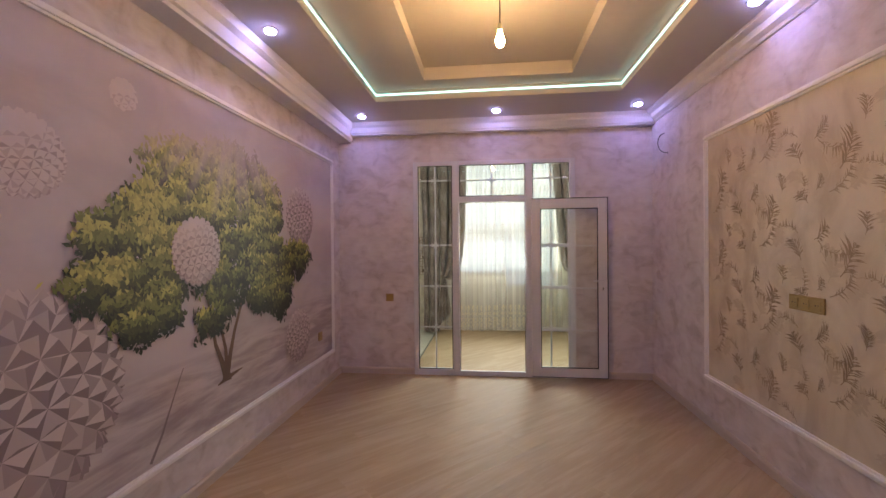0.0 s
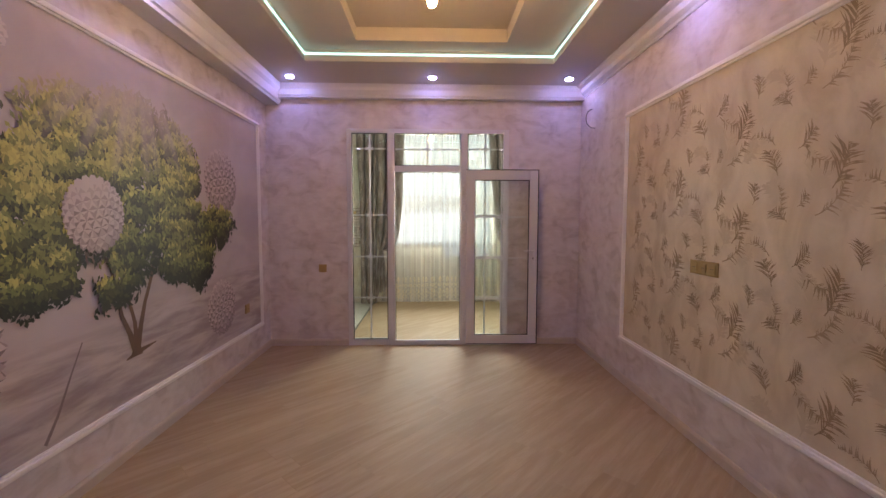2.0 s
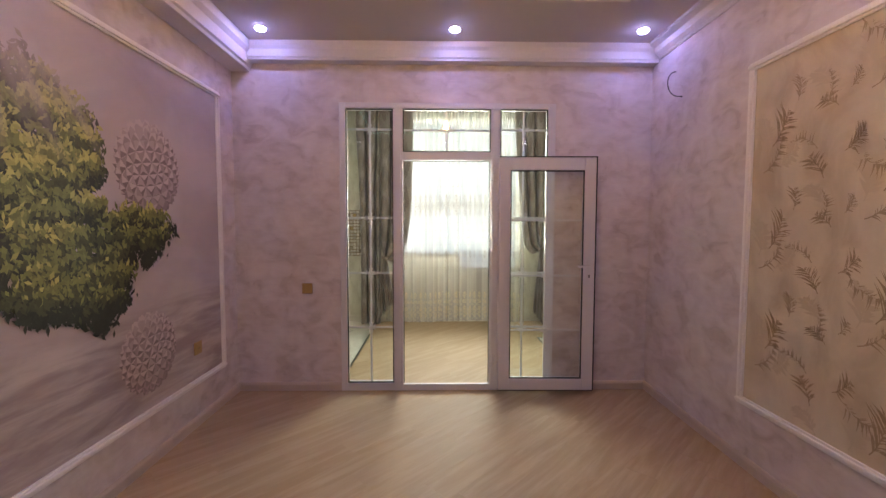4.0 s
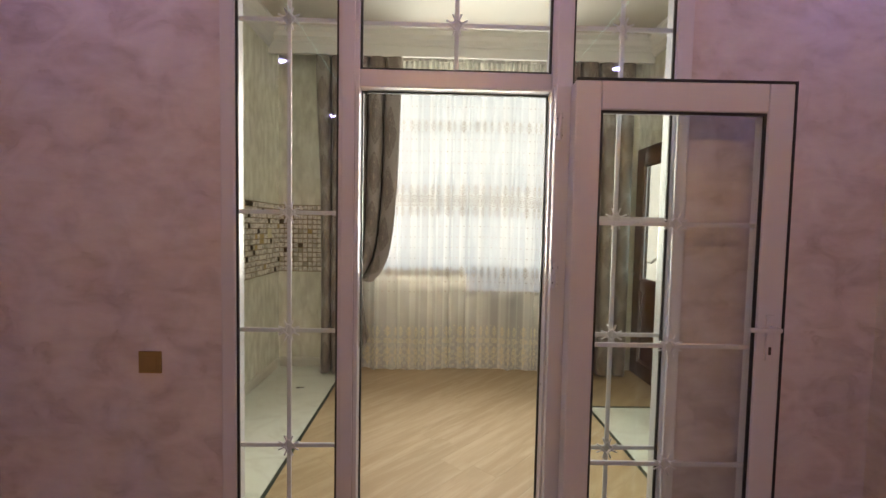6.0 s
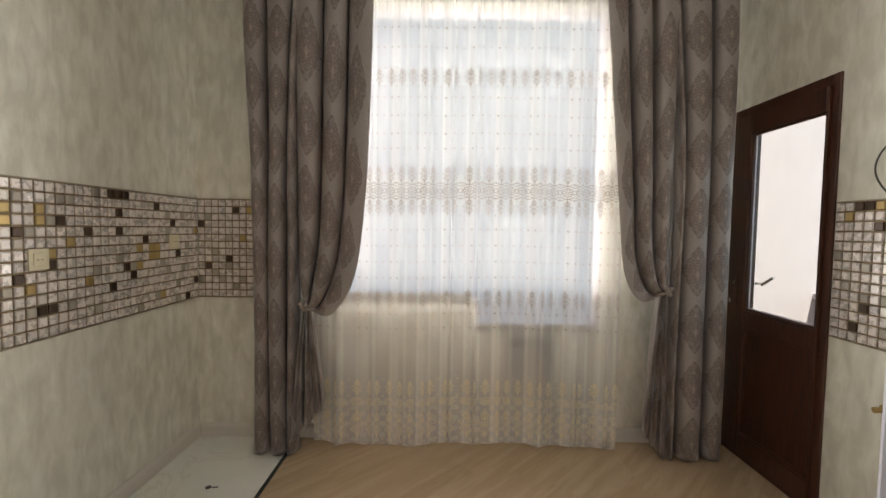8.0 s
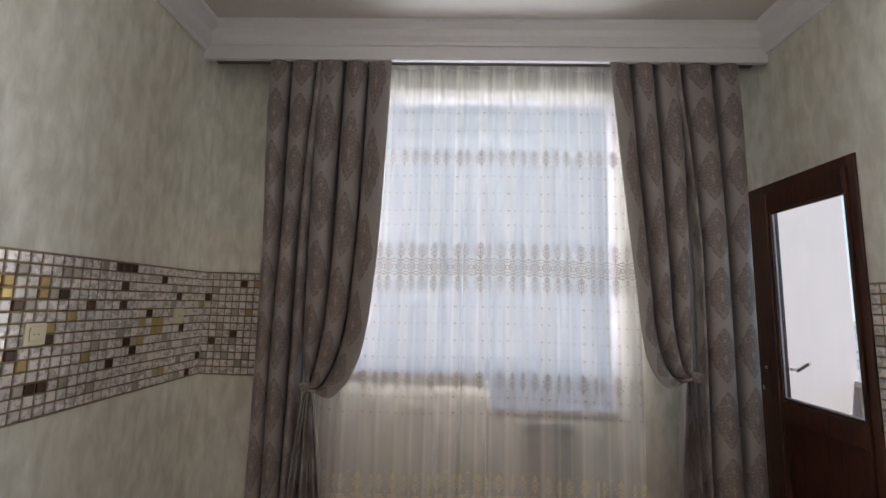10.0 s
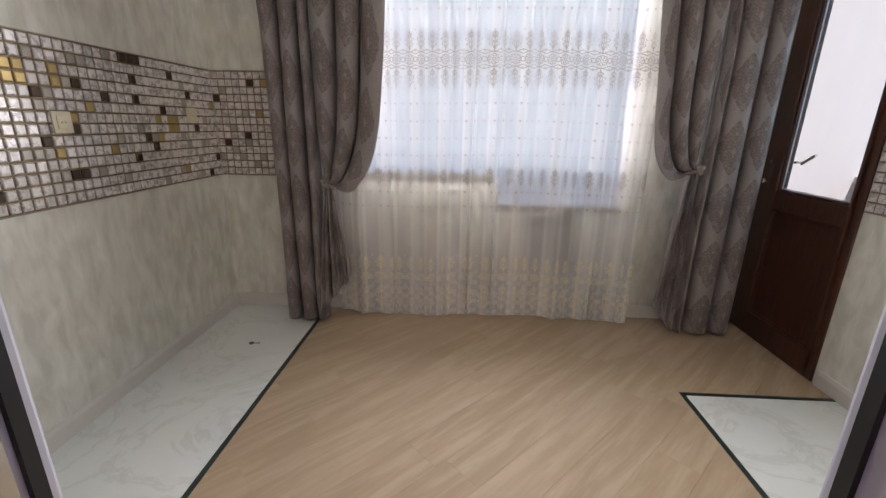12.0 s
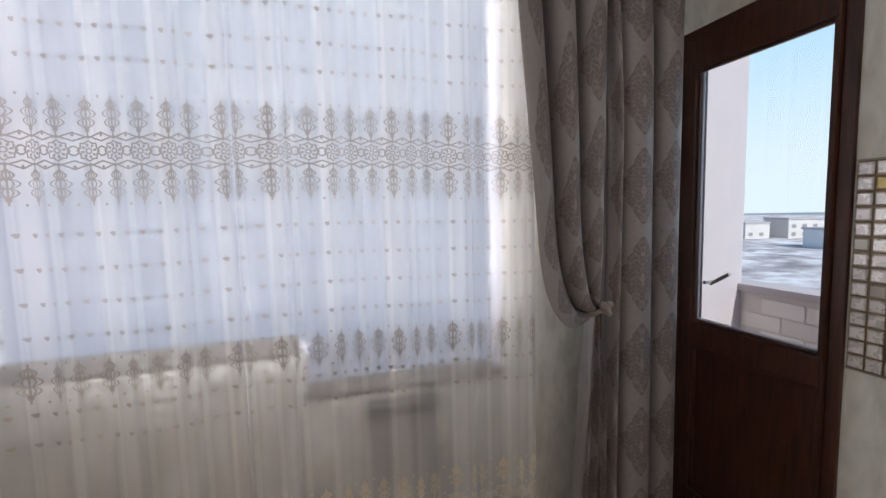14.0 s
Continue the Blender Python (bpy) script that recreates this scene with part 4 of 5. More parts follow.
def cloth(name, nu, nv, fn, material, parent, label="", thick=0.0):
    """A cloth of nu by nv cells; fn(a, b) gives the place and the cloth's own metres."""
    vs, uvs = [], []
    for j in range(nv + 1):
        for i in range(nu + 1):
            p, w = fn(i / nu, j / nv)
            vs.append(p)
            uvs.append(w)
    fs = [(j * (nu + 1) + i, j * (nu + 1) + i + 1, (j + 1) * (nu + 1) + i + 1, (j + 1) * (nu + 1) + i) for j in range(nv) for i in range(nu)]
    me = bpy.data.meshes.new(name)
    me.from_pydata(vs, [], fs)
    uv = me.uv_layers.new(name="UVMap")
    loops = np.empty(len(me.loops), dtype=np.int32)
    me.loops.foreach_get("vertex_index", loops)
    uv.data.foreach_set("uv", np.array(uvs, dtype=np.float32)[loops].ravel())
    me.polygons.foreach_set("use_smooth", [True] * len(me.polygons))
    me.materials.append(material)
    ob = new(name, me)
    ob.parent = parent
    if label:
        tagged(ob, label)
    if thick:
        s = ob.modifiers.new("thickness", "SOLIDIFY")
        s.thickness = thick
    return ob


SX0, SX1, SY, STOP = -0.86, 1.25, 7.628, 3.20


def sheer_fn(a, b):
    z = STOP - b * (STOP - 0.022)
    x = SX0 + a * (SX1 - SX0)
    low = 0.45 + 0.55 * b
    ph = x * 31 + 1.8 * math.sin(x * 4.3) + 0.12 * math.sin(z * 1.7 + x * 3)
    big = x * 13.7 + 0.9 + 0.25 * math.sin(z * 1.1)
    k = 0.55 + 0.45 * math.sin(x * 7.9 + 0.4)
    f = 0.02 * k * math.cos(ph) + 0.014 * math.sin(big)
    lap = 0.028 * k * math.sin(ph) * low
    top = 0.010 * math.sin(x * 120) * max(0, 1 - b * 9)
    sag = 0.012 * math.sin(x * 4.0) * b
    hem = 0.012 * abs(math.sin(x * 17.8)) if b > 0.985 else 0
    return (x + lap, SY + f * low + top, z + hem + sag), (x * 1.12, z)


sheer = thing("sheer_curtain", "white embroidered voile curtain hanging over the window", "curtain", (0, 0, 0))
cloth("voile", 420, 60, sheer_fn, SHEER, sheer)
part("heading_tape", B((SX0, SX1, SY - 0.004, SY + 0.012, STOP - 0.002, STOP + 0.03)), SHEER, sheer)


REPEAT = 0.20


def along(pts, q):
    """A smooth run through evenly spaced points, q from 0 to 1."""
    n = len(pts) - 1
    k = min(n - 1, int(q * n))
    f = q * n - k
    p0, p1, p2, p3 = pts[max(0, k - 1)], pts[k], pts[k + 1], pts[min(n, k + 2)]
    return tuple(0.5 * (2 * b + (c - a) * f + (2 * a - 5 * b + 4 * c - d) * f * f + (3 * b - a - 3 * c + d) * f ** 3) for a, b, c, d in zip(p0, p1, p2, p3))


def pleated(left, right, p, fold, back):
    """A place across one pleat: a full round front, then a narrow valley behind it."""
    front = 1.0 if back == 0 else 0.78
    if p <= front:
        q = p / front
        f, y = 0.01 + (0.845 if back else 0.98) * (0.35 * q + 0.65 * (0.5 - 0.5 * math.cos(math.pi * q))), -fold * max(0.0, math.sin(math.pi * q * (1.0 if back else 0.66))) ** 0.6
    else:
        q = (p - front) / (1 - front)
        f, y = 0.855 + 0.155 * q - 0.08 * math.sin(math.pi * q), back * max(0.0, math.sin(math.pi * q)) ** 0.5
    return left[0] + (right[0] - left[0]) * f, left[1] + (right[1] - left[1]) * f, y


DRAPE_TOP = 3.205


def drape(s, straight, gathered, inner, tie, tail, label):
    """A tied-back drape. straight: top and foot x of the outer folds' edges; gathered and inner: the first and last edge of the tied part; tail: its two lower corners."""
    t = thing("drape", label, "curtain", (0, 0, 0), "window drapes")

    def outer_fn(a, b):
        n = len(straight) - 1
        k = min(n - 1, int(a * n))
        p = a * n - k
        z = DRAPE_TOP - b * (DRAPE_TOP - 0.022)
        bend = min(1.0, (DRAPE_TOP - z) / 1.4)
        ex = [xt + (xb - xt) * bend * bend * (3 - 2 * bend) for xt, xb in straight]
        x, _, y = pleated((ex[k], z), (ex[k + 1], z), p, 0.075 * (0.6 + 0.4 * min(1, b * 6)), 0.05)
        x += 0.005 * math.sin(z * 2.3 + k * 2.1)
        y += 0.008 * math.sin(z * 1.7 + k * 1.3 + a * 5)
        return (x, 7.545 + y, z), ((k + min(1.0, p / 0.82)) * REPEAT, z + 0.03 * k)

    def tied_fn(a, b):
        k = min(2, int(a * 3))
        p = a * 3 - k
        share = (0.0, 0.36, 0.68, 1.0)
        if b < 0.7:
            q = b / 0.7
            ga, gi = along(gathered, q), along(inner, q)
            edge = [(ga[0] + (gi[0] - ga[0]) * f, ga[1] + (gi[1] - ga[1]) * f) for f in share]
            tight = max(0.0, (q - 0.72) / 0.28)
            low = 0.0
        else:
            q = (b - 0.7) / 0.3
            ga, gi = gathered[-1], inner[-1]
            spread = q ** 0.75
            ca = (ga[0] + (tail[0][0] - ga[0]) * spread, ga[1] + (tail[0][1] - ga[1]) * q)
            ci = (gi[0] + (tail[1][0] - gi[0]) * spread, gi[1] + (tail[1][1] - gi[1]) * q)
            edge = [(ca[0] + (ci[0] - ca[0]) * f, ca[1] + (ci[1] - ca[1]) * f) for f in share]
            tight, low = max(0.0, 1 - q * 2.2), 1.0
        fold = 0.078 * (1 - 0.7 * max(tight, low * 0.3)) * (0.6 + 0.4 * min(1, b * 8))
        x, z, y = pleated(edge[k], edge[k + 1], p, fold, 0.0 if k == 2 else 0.05 * (1 - 0.6 * max(tight, low * 0.4)))
        if low:
            z -= 0.045 * math.sin(math.pi * p) * q
            y += 0.017 * math.sin(a * 50 + 1.2 * q) * (1 - 0.3 * q)
        else:
            y += 0.010 * math.sin(a * 30 + z * 5) * tight
        y -= 0.022 * max(tight, low * 0.8) - 0.006 * math.sin(z * 2.0 + k)
        return (x, 7.543 + y, z), ((k + 2 + min(1.0, p / 0.82)) * REPEAT, DRAPE_TOP - b * 3.3 + 0.05 * k)

    cloth("fabric", 160, 90, outer_fn, DAMASK, t, "", 0.003)
    cloth("tied_fabric", 200, 150, tied_fn, DAMASK, t, "", 0.003)
    tops = [x for x, _ in straight[:-1]] + [gathered[0][0] + (inner[0][0] - gathered[0][0]) * f for f in (0.0, 0.36, 0.68, 1.0)]
    for a, b in zip(tops, tops[1:]):
        x = (a + b) / 2
        part("pleat_hook", B((x - 0.014, x + 0.014, 7.535, 7.56, 3.15, 3.203), bevel=0.004), RAIL, t)
    bm = bmesh.new()
    ringp = [(tie[0] + 0.048 * math.cos(k / 24 * 2 * math.pi), 7.522 + 0.042 * math.sin(k / 24 * 2 * math.pi), tie[1] - 0.014 * math.cos(k / 24 * 2 * math.pi) * s) for k in range(25)]
    tube(bm, ringp, 0.011, 8)
    part("tie_back", bm, TIE, t, "taupe satin tie-back", smooth=True)
    bm = bmesh.new()
    for dx, dz, r in ((0, 0, 0.02), (0.018, 0.016, 0.017), (-0.014, 0.018, 0.016), (0.012, -0.018, 0.015)):
        bmesh.ops.create_uvsphere(bm, u_segments=12, v_segments=8, radius=r, matrix=Matrix.Translation((tie[0] - s * 0.02 + dx, 7.468, tie[1] + 0.012 + dz)))
    part("tie_knot", bm, TIE, t, "knotted satin rosette", smooth=True)
    return t


drape(1, [(-1.288, -1.228), (-1.135, -1.118), (-0.945, -1.0), (-0.90, -0.93)],
      [(-0.935, DRAPE_TOP), (-0.935, 2.6), (-0.93, 2.05), (-0.925, 1.55), (-0.915, 1.2), (-0.885, 1.02)],
      [(-0.43, DRAPE_TOP), (-0.445, 2.45), (-0.475, 1.75), (-0.545, 1.22), (-0.70, 0.965), (-0.835, 0.985)],
      (-0.862, 1.0), ((-0.975, 0.13), (-0.735, 0.40)), "taupe damask drape tied back with a cord, beside the mosaic wall")
drape(-1, [(1.905, 1.91), (1.735, 1.765), (1.52, 1.585), (1.47, 1.54)],
      [(1.515, DRAPE_TOP), (1.515, 2.6), (1.512, 2.05), (1.505, 1.6), (1.498, 1.3), (1.492, 1.14)],
      [(1.04, DRAPE_TOP), (1.09, 2.45), (1.15, 1.75), (1.20, 1.27), (1.315, 1.085), (1.448, 1.125)],
      (1.472, 1.135), ((1.515, 0.05), (1.355, 0.25)), "taupe damask drape tied back with a cord, beside the balcony door")
rail = thing("curtain_rail", "dark ceiling curtain rail behind the cornice", "rail", (0, 7.585, 3.245))
part("track", B((KX0 + 0.02, KX1 - 0.02, -0.035, 0.045, -0.012, 0.0), bevel=0.003), RAIL, rail)
part("mounting", B((KX0 + 0.02, KX1 - 0.02, -0.02, 0.03, 0.0005, KCEIL - 3.245 - 0.001)), PAINT, rail)

win = tagged(new("window_2"), "white plastic kitchen window behind the voile", kind="structure")
win.location = (0, 7.90, 0)
fw = 0.045
STONE_SILL = plain("brown_grey_sill", (0.15, 0.13, 0.105), 0.7, vary=0.1, scale=20)
for nm, b in (("window_frame", (WX0, WX0 + fw, -0.035, 0.035, WZ0, WZ1)), ("window_frame", (WX1 - fw, WX1, -0.035, 0.035, 0.8, WZ1)), ("window_frame", (WX0 + fw, WX1 - fw, -0.035, 0.035, WZ1 - fw, WZ1)),
              ("sill_step", (0.25, 0.29, -0.035, 0.035, 0.8, WZ0 + 0.012)), ("window_sill", (WX0 + fw, 0.25, -0.035, 0.035, WZ0, WZ0 + fw)), ("window_sill", (0.29, WX1 - fw, -0.035, 0.035, 0.8, 0.82))):
    part(nm, B(b, bevel=0.006), STONE_SILL if nm == "window_sill" else PVC, win)
part("sill_board", B((WX0, 0.25, -0.134, -0.036, WZ0 + 0.0005, WZ0 + 0.02), bevel=0.004), STONE_SILL, win)
part("sill_board", B((0.25, WX1, -0.134, -0.036, 0.8005, 0.82), bevel=0.004), STONE_SILL, win)
pane("pane", win, WX0 + fw, 0.29, WZ0 + fw, WZ1 - fw)
pane("pane", win, 0.29, WX1 - fw, WZ0 + 0.02, WZ1 - fw)
# assumed pane, added to give a soft bright area below the main panes
pane("added_frosted_pane", win, 0.29, WX1 - fw, 0.82, WZ0 + 0.018).data.materials[0] = FROST
# assumed box, grey with a darker top, set close behind the voile
heater = thing("wall_heater", "assumed grey box with a dark top on the wall behind the voile", "heater", (0.665, KY1, 0.632))
part("casing", B((-0.148, 0.148, -0.085, 0, -0.2, 0.08), bevel=0.01), plain("grey_enamel", (0.30, 0.285, 0.26), 0.5), heater)
part("top_cap", B((-0.15, 0.15, -0.088, 0, 0.0805, 0.142), bevel=0.004), plain("dim_grey_cap", (0.06, 0.058, 0.055), 0.5), heater)

# ---- balcony door ----
door = tagged(new("door_2"), "dark mahogany balcony door with a glazed upper half", kind="structure")
door.location = (KX1, 0, 0)
for nm, b in (("frame_jamb", (-0.012, 0.07, DY0, DY0 + 0.045, 0, DZ)), ("frame_jamb", (-0.012, 0.07, DY1 - 0.04, DY1, 0, DZ)), ("frame_head", (-0.012, 0.07, DY0 + 0.045, DY1 - 0.04, DZ - 0.055, DZ)), ("door_sill", (-0.012, 0.07, DY0 + 0.045, DY1 - 0.04, 0, 0.04))):
    part(nm, B(b, bevel=0.005), MAHOGANY, door)
ly0, ly1, lz0, lz1 = DY0 + 0.048, DY1 - 0.043, 0.045, DZ - 0.058
qy0, qy1, qz0, qz1 = 7.022, 7.568, 1.015, 2.19
for nm, b in (("stile", (-0.028, 0.045, ly0, qy0, lz0, lz1)), ("stile", (-0.028, 0.045, qy1, ly1, lz0, lz1)), ("top_rail", (-0.028, 0.045, qy0, qy1, qz1, lz1)), ("lock_rail", (-0.028, 0.045, qy0, qy1, 0.90, qz0)), ("bottom_rail", (-0.028, 0.045, qy0, qy1, lz0, 0.17))):
    part(nm, B(b, bevel=0.007), MAHOGANY, door)
part("panel", B((0.0, 0.03, qy0, qy1, 0.17, 0.90)), MAHOGANY, door)
bead = 0.016
for z0, z1 in ((0.17, 0.90), (qz0, qz1)):
    part("bead", B((-0.018, 0.0, qy0, qy0 + bead, z0, z1), (-0.018, 0.0, qy1 - bead, qy1, z0, z1), (-0.018, 0.0, qy0 + bead, qy1 - bead, z1 - bead, z1), (-0.018, 0.0, qy0 + bead, qy1 - bead, z0, z0 + bead), bevel=0.005), MAHOGANY, door)
g = part("pane", B((0.004, 0.010, qy0, qy1, qz0, qz1)), GLASS, door)
g.visible_shadow = False
part("pane_gasket", B((-0.003, 0.003, qy0 + bead, qy0 + bead + 0.006, qz0 + bead, qz1 - bead), (-0.003, 0.003, qy1 - bead - 0.006, qy1 - bead, qz0 + bead, qz1 - bead), (-0.003, 0.003, qy0 + bead, qy1 - bead, qz0 + bead, qz0 + bead + 0.006)), PVC, door)
bm = bmesh.new()
box(bm, -0.036, -0.0285, 7.62, 7.65, 1.03, 1.25, 0.003)
plate = part("lock_plate", bm, MAHOGANY, door)
bm = bmesh.new()
rod(bm, (-0.036, 7.635, 1.20), (-0.046, 7.635, 1.20), 0.010, 14)
rod(bm, (-0.046, 7.635, 1.20), (-0.054, 7.635, 1.20), 0.005, 8)
part("spindle", bm, CHROME, plate, "bare steel spindle without a lever")
bm = bmesh.new()
rod(bm, (-0.036, 7.635, 1.075), (-0.05, 7.635, 1.075), 0.008, 12)
box(bm, -0.075, -0.05, 7.631, 7.639, 1.06, 1.09, 0.002)
part("key", bm, CHROME, plate, "steel key in the lock")
bm = bmesh.new()
rod(bm, (0.045, 7.56, 1.20), (0.09, 7.56, 1.20), 0.008, 10)
rod(bm, (0.09, 7.565, 1.19), (0.09, 7.47, 1.25), 0.009, 10)
part("outside_lever", bm, plain("grey_brown_lever", (0.30, 0.26, 0.24), 0.4), door)

# ---- mosaic bands ----
def tile_mat(name, c, rough, metal):
    m = Mat(name, c, rough, metal)
    r = m.random()
    n = m.noise(m.world_pos(), 35, 3)
    k = r * 0.7 + n * 0.3
    m.put("Base Color", m.mix(k, tuple(v * 0.78 for v in c), tuple(min(1, v * 1.12) for v in c)))
    m.put("Roughness", n * 0.2 + rough - 0.08)
    return m.m


TILES = [tile_mat("silver_glass_tile", (0.72, 0.665, 0.62), 0.26, 0.3), tile_mat("gold_glass_tile", (0.46, 0.33, 0.13), 0.33, 0.6), tile_mat("brown_glass_tile", (0.10, 0.065, 0.045), 0.2, 0.3), tile_mat("crackled_glass_tile", (0.40, 0.36, 0.30), 0.3, 0.5)]
GROUT = plain("gold_brown_grout", (0.20, 0.135, 0.065), 0.4, 0.4)
TRIM_STRIP = plain("satin_bronze_trim", (0.30, 0.25, 0.18), 0.5, 0.3)
PITCH, TS = 0.0497, 0.0412


def tile_data():
    """A cushion-edged tile in the y-z plane that looks to +x."""
    h, i, d = TS / 2, TS / 2 - 0.004, 0.0085
    vs = [(0, -h, -h), (0, h, -h), (0, h, h), (0, -h, h), (d * 0.6, -h, -h), (d * 0.6, h, -h), (d * 0.6, h, h), (d * 0.6, -h, h), (d, -i, -i), (d, i, -i), (d, i, i), (d, -i, i)]
    fs = [(8, 9, 10, 11)]
    for k in range(4):
        j = (k + 1) % 4
        fs += [(k, j, 4 + j, 4 + k), (4 + k, 4 + j, 8 + j, 8 + k)]
    return vs, fs


TV, TF = tile_data()
TILE_MESHES = []
for mt in TILES:
    me = bpy.data.meshes.new("mosaic_tile")
    me.from_pydata(TV, [], TF)
    me.materials.append(mt)
    TILE_MESHES.append(me)


def mosaic(label, origin, turn, cols, rows, first_single, last_single, seed, backing):
    """A tile band; before the turn it runs along +y and looks to +x. Columns between the two are single tiles."""
    r = random.Random(seed)
    t = thing("mosaic_band", label, "tiles")
    t.matrix_basis = pose(*origin, 0, 0, turn)
    part("grout", B((0, 0.004, 0, cols * PITCH, 0, rows * PITCH)), GROUT, t, "brown grey grout bed")
    part("edge_trim", B((0, 0.009, 0, cols * PITCH, rows * PITCH + 0.0005, rows * PITCH + 0.006)), TRIM_STRIP, t)
    part("edge_trim", B((0, 0.009, 0, cols * PITCH, -0.006, -0.0005)), TRIM_STRIP, t)
    rest_v, rest_f, rest_m = [], [], []
    for cidx in range(cols):
        for row in range(rows):
            k = r.random()
            mi = 0 if k < 0.85 else (1 if k < 0.89 else (2 if k < 0.94 else 3))
            if (cidx // 2 * 7 + row // 2 * 5) % 53 == 3:
                mi = 1
            loc = Vector((0.0038, (cidx + 0.5) * PITCH, (row + 0.5) * PITCH))
            rot = Euler((r.uniform(-0.012, 0.012), r.uniform(-0.03, 0.03), r.uniform(-0.03, 0.03)))
            if first_single <= cidx < last_single:
                ob = new("tile", TILE_MESHES[mi])
                ob.location, ob.rotation_euler = loc, rot
                ob.parent = t
            else:
                i = len(rest_v)
                q = rot.to_matrix()
                rest_v += [tuple(loc + q @ Vector(v)) for v in TV]
                rest_f += [tuple(i + a for a in f) for f in TF]
                rest_m += [mi] * len(TF)
    if rest_v:
        me = bpy.data.meshes.new("tiles_rest")
        me.from_pydata(rest_v, [], rest_f)
        for mt in TILES:
            me.materials.append(mt)
        me.polygons.foreach_set("material_index", rest_m)
        ob = new("tiles_rest", me)
        ob.parent = t
        tagged(ob, kind="stuff")


ROWS = 14
n = int((KY1 - 0.008 - KY0) / PITCH)
mosaic("silver and gold glass mosaic band on the long kitchen wall", (KX0, KY1 - 0.008 - n * PITCH, 1.028), 0, n, ROWS, n - 31, n - 11, 4, KX0)
mosaic("silver and gold glass mosaic band on the window wall", (KX0 + 0.008, KY1, 1.028), -90, 11, ROWS, 0, 11, 5, KY1)
n = int((DY0 - 0.01 - KY0) / PITCH)
mosaic("silver and gold glass mosaic band beside the balcony door", (KX1, DY0 - 0.008, 1.005), 180, n, ROWS, 0, 20, 6, KX1)

# ---- small floor marks ----
bm = bmesh.new()
rod(bm, (0, 0, 0.0), (0, 0, 0.004), 0.016, 16)
d = thing("pipe_stub", "small dark capped pipe hole in the marble floor", "pipe", (-1.331, 7.148, 0))
part("cap", bm, DARK, d)
bm = bmesh.new()
rod(bm, (0.02, 0, 0.002), (0.055, 0.004, 0.003), 0.003, 8)
part("stub", bm, DARK, d)

# ---- balcony and distance ----
STONE = plain("pink_render", (0.50, 0.44, 0.46), 0.85, vary=0.08, scale=6, bump=0.2)
structure("balcony_floor", B((KX1 + 0.13, 3.05, 3.0, 8.0, -0.03, 0.0)), plain("pale_balcony_tile", (0.5, 0.45, 0.42), 0.6), "pale tiled balcony floor")
structure("balcony_door_reveal", B((KX1 + 0.072, KX1 + 0.129, DY1 - 0.012, DY1 - 0.0005, 0.0, DZ)), STONE, "pink rendered reveal of the balcony door")
structure("balcony_side_wall", B((KX1 + 0.13, 2.93, 8.0, 8.3, 0, 3.5)), STONE, "pink rendered balcony side wall")
parapet = structure("balcony_parapet", B((2.93, 3.05, 3.0, 8.3, 0, 1.03)), plain("pale_mortar", (0.66, 0.58, 0.58), 0.9), "pale brick balcony parapet")
part("coping", B((2.90, 3.08, 3.0, 8.3, 1.0305, 1.075), bevel=0.006), STONE, parapet)
bm0 = bmesh.new()
box(bm0, -0.006, 0.0, -0.118, 0.118, -0.044, 0.044, 0.002)
brick_mesh = bpy.data.meshes.new("brick")
bm0.to_mesh(brick_mesh)
bm0.free()
bk = Mat("pale_pink_brick", rough=0.8)
bk.put("Base Color", bk.steps(bk.random(), [(0.0, (0.62, 0.53, 0.53)), (0.25, (0.78, 0.70, 0.69)), (1.0, (0.84, 0.77, 0.76))]))
brick_mesh.materials.append(bk.m)
for row in range(10):
    for col in range(14):
        y = 7.87 - col * 0.25 - (0.125 if row % 2 else 0)
        ob = new("brick", brick_mesh)
        ob.location = (2.93, y, 0.07 + row * 0.098)
        ob.parent = parapet
structure("backdrop", B((-14.0, 2.6, 9.5, 9.52, -0.5, 4.6)), Mat("hazy_sky_backdrop", (0, 0, 0)).glow((0.66, 0.74, 1.0), 0.45).m, "pale hazy sky outside the kitchen window")
gm = Mat("dusty_ground", rough=0.95)
gn = gm.noise(gm.world_pos((1, 1, 1)), 0.09, 6, 0.65)
gf = gm.noise(gm.world_pos(), 0.3, 4)
gm.put("Base Color", gm.steps(gn * 0.7 + gf * 0.3, [(0.38, (0.24, 0.21, 0.22)), (0.48, (0.50, 0.44, 0.44)), (0.58, (0.80, 0.76, 0.77))]))
bm = bmesh.new()
box(bm, -2500, 2500, -2500, 2500, -13, -12)
structure("ground", bm, gm.m, "pale dusty open ground far below")
haze = Mat("distant_haze", (0, 0, 0))
_, _, hz = haze.xyz(haze.world_pos())
haze.glow((1, 1, 1), 1.0)
haze.put("Emission Color", haze.mix((hz / 430.0).ramp(0.0, 1.0), (0.90, 0.96, 1.0), (0.46, 0.74, 1.0)))
bm = bmesh.new()
ring = [[bm.verts.new((900 * math.sin(radians(q)), 900 * math.cos(radians(q)), z)) for z in (-12, 900)] for q in range(8, 130, 6)]
for p, q in zip(ring, ring[1:]):
    bm.faces.new((p[0], q[0], q[1], p[1]))
structure("backdrop_haze", bm, haze.m, "pale blue hazy sky over the horizon")
HOUSE_WALLS = [plain("far_wall_" + a, c, 0.9, vary=0.1, scale=0.2, bump=0) for a, c in (("white", (0.80, 0.78, 0.77)), ("sand", (0.7, 0.64, 0.60)), ("pink", (0.68, 0.56, 0.58)))]
FAR_PANE = plain("far_window", (0.30, 0.28, 0.29), 0.4, bump=0)
ROOF = plain("far_roof", (0.5, 0.44, 0.45), 0.9, bump=0)
rnd = random.Random(21)
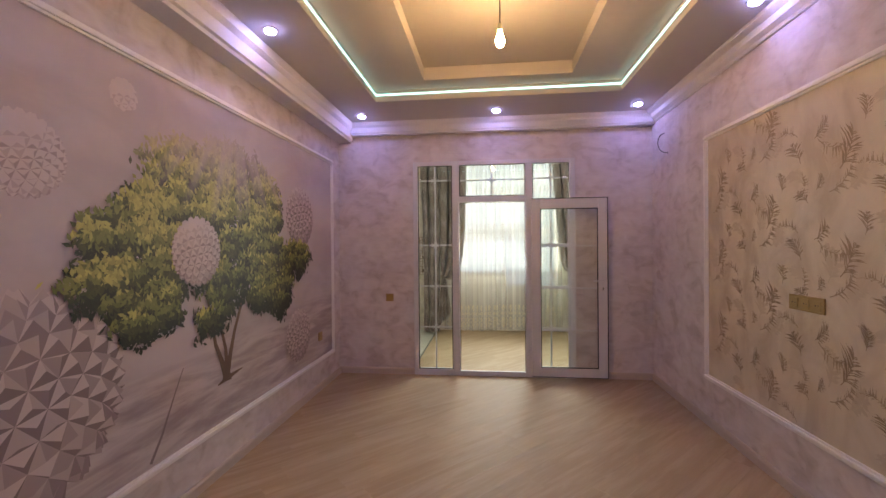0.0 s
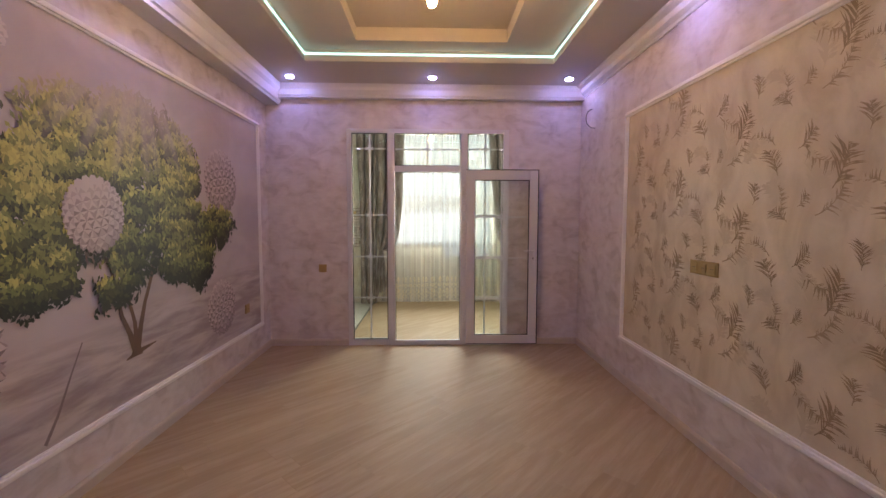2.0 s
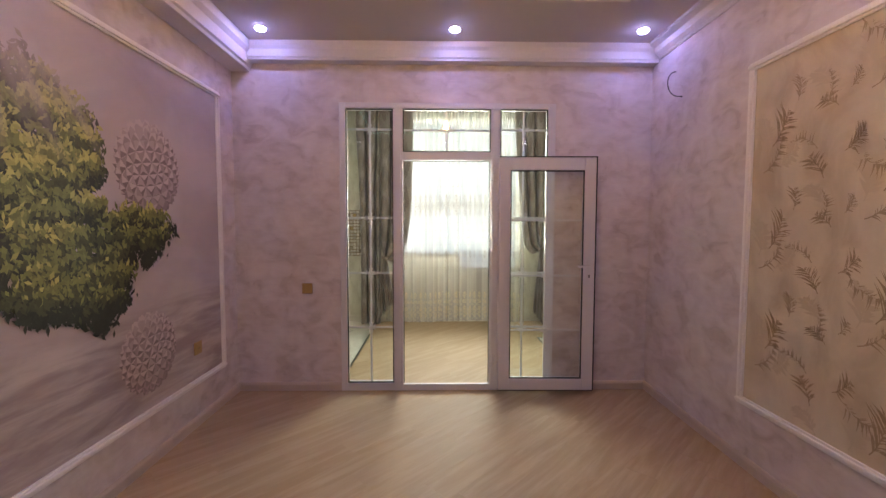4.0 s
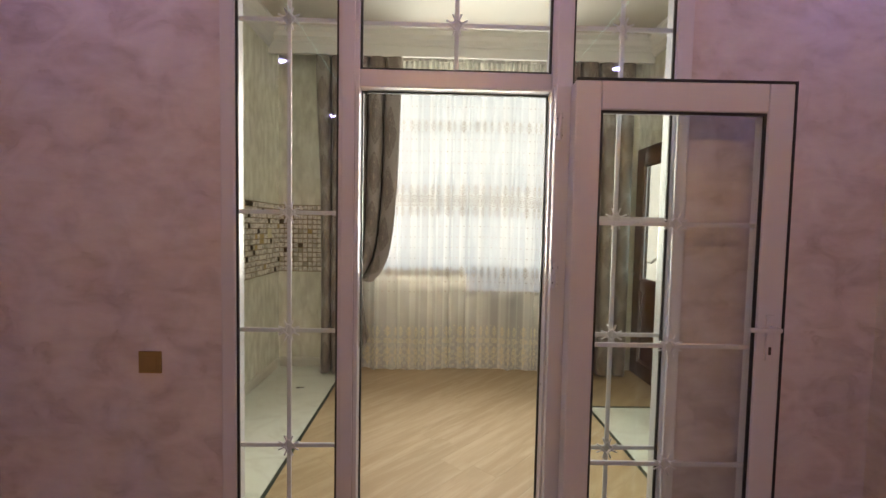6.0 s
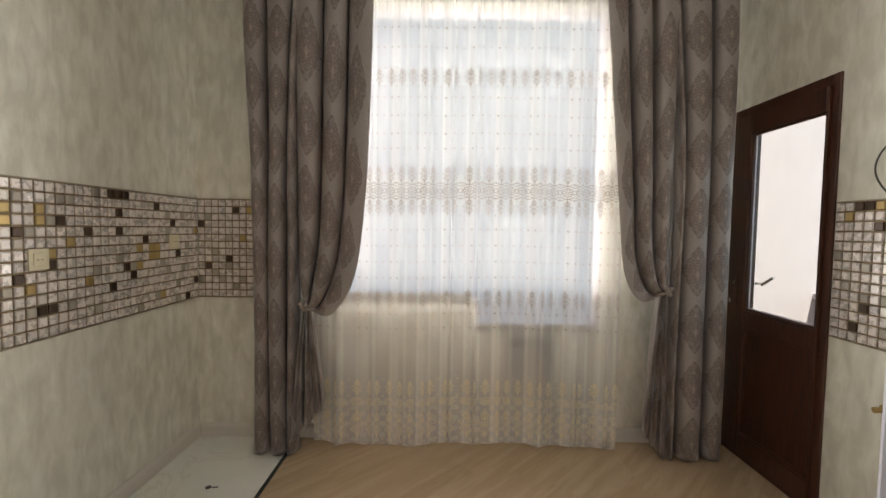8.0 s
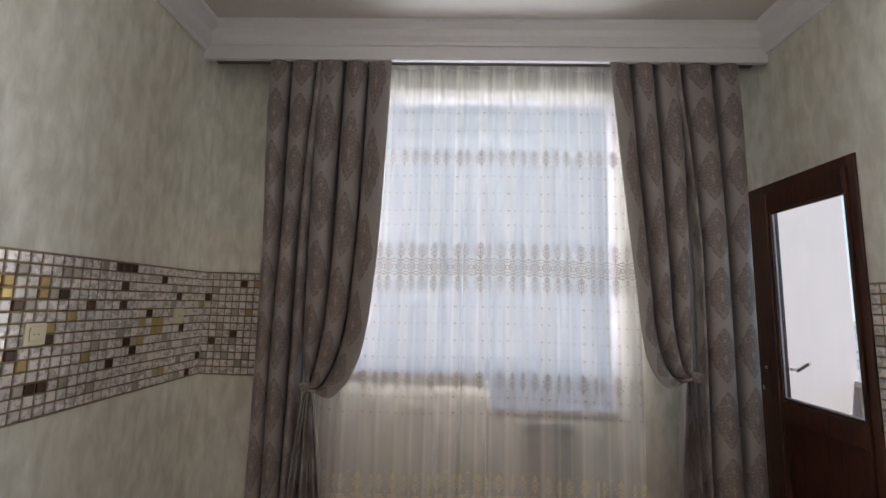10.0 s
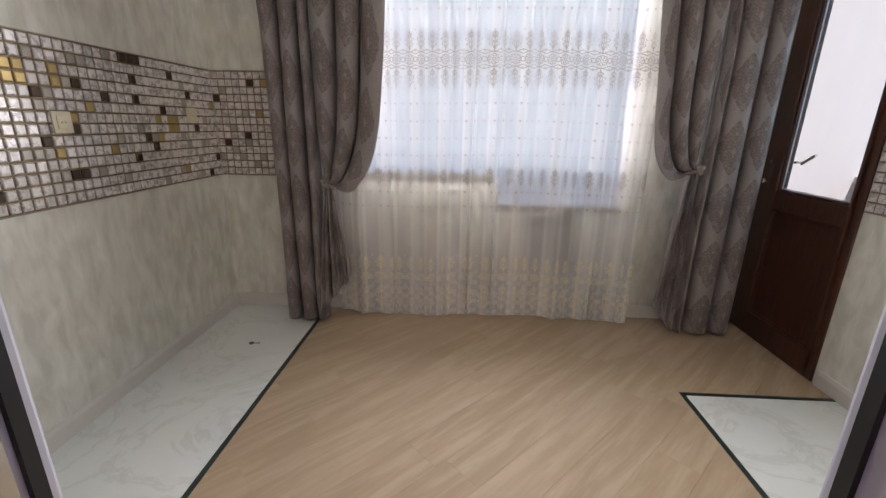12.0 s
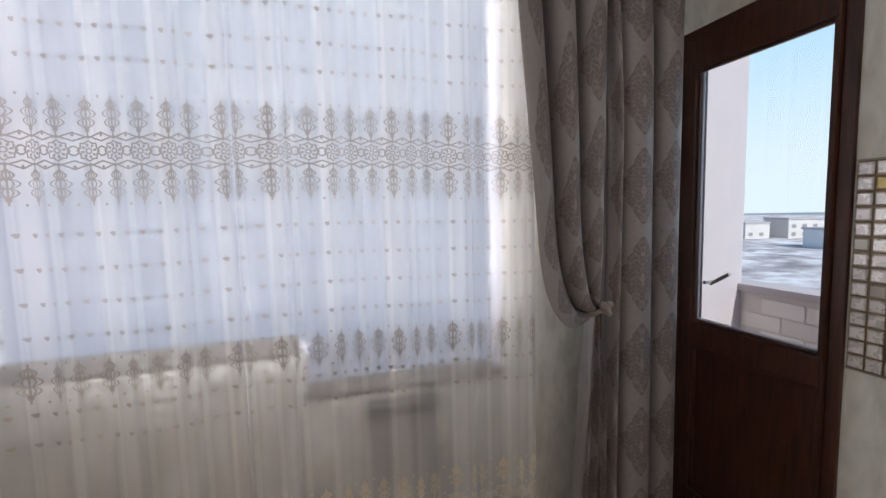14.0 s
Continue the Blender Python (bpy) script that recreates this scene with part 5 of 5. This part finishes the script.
for k in range(44):
    ang = radians(rnd.uniform(28, 75)) if k < 34 else radians(rnd.uniform(-20, 25))
    dist = rnd.uniform(130, 520)
    wx, wy, hh = rnd.uniform(9, 22), rnd.uniform(8, 14), rnd.uniform(3.5, 8)
    if k % 9 == 0:
        hh, dist = rnd.uniform(20, 34), rnd.uniform(420, 640)
    hs = thing("house", "far pale rendered building on open ground", "building", (dist * math.sin(ang), dist * math.cos(ang), -12), "far buildings")
    hs.rotation_euler = (0, 0, rnd.uniform(-0.5, 0.5))
    part("wall", B((-wx / 2, wx / 2, -wy / 2, wy / 2, 0, hh)), HOUSE_WALLS[k % 3], hs)
    part("roof", B((-wx / 2 - 0.4, wx / 2 + 0.4, -wy / 2 - 0.4, wy / 2 + 0.4, hh, hh + 0.6)), ROOF, hs)
    for fl in range(int(hh // 3.2)):
        for c in range(int(wx // 4)):
            for side in (-1,):
                part("window", B((-wx / 2 + 1.2 + c * 4, -wx / 2 + 2.8 + c * 4, side * wy / 2 - 0.06, side * wy / 2 - 0.001, fl * 3.2 + 1.0, fl * 3.2 + 2.4)), FAR_PANE, hs)


# ---- floor planks ----
def clip(poly, axis, limit, keep_less):
    out = []
    for i, p in enumerate(poly):
        q = poly[(i + 1) % len(poly)]
        pin = (p[axis] <= limit) == keep_less
        qin = (q[axis] <= limit) == keep_less
        if pin:
            out.append(p)
        if pin != qin:
            f = (limit - p[axis]) / (q[axis] - p[axis])
            out.append(tuple(a + f * (b - a) for a, b in zip(p, q)))
    return out


def planks(parent, rects, angle, width=0.192, length=1.285, seed=3):
    rnd = random.Random(seed)
    c, s = math.cos(radians(angle)), math.sin(radians(angle))
    for j in range(-45, 45):
        off = rnd.random() * length
        for i in range(-9, 10):
            u0, v0 = i * length + off, j * width
            g = 0.0004
            quad = [(u0 + g, v0 + g), (u0 + length - g, v0 + g), (u0 + length - g, v0 + width - g), (u0 + g, v0 + width - g)]
            quad = [(u * c - v * s, u * s + v * c) for u, v in quad]
            for x0, x1, y0, y1 in rects:
                p = quad
                for axis, lim, less in ((0, x1, True), (0, x0, False), (1, y1, True), (1, y0, False)):
                    p = clip(p, axis, lim, less) if len(p) > 2 else []
                if len(p) < 3:
                    continue
                cx, cy = sum(a for a, b in p) / len(p), sum(b for a, b in p) / len(p)
                n = len(p)
                top = [(a - cx, b - cy, 0.0) for a, b in p]
                low = [(a - cx, b - cy, -0.012) for a, b in p]
                faces = [tuple(range(n))] + [(k, n + k, n + (k + 1) % n, (k + 1) % n) for k in range(n)]
                me = bpy.data.meshes.new("plank")
                me.from_pydata(top + low, [], faces)
                me.materials.append(LAMINATE)
                ob = new("plank", me)
                ob.location = (cx, cy, 0)
                ob.parent = parent


floor = tagged(new("floor"), "diagonal pale oak laminate planks", kind="structure")
planks(floor, [(LX0, LX1, LY0, LY1)], PLANK_ANGLE, seed=3)
kitchen_floor = tagged(new("floor_kitchen"), "diagonal pale oak laminate planks", kind="structure")
planks(kitchen_floor, [(-1.0, 1.247, KY0, KY1), (1.247, KX1, 6.805, KY1), (FX0, FX1, LY1, KY0)], PLANK_ANGLE, seed=8)
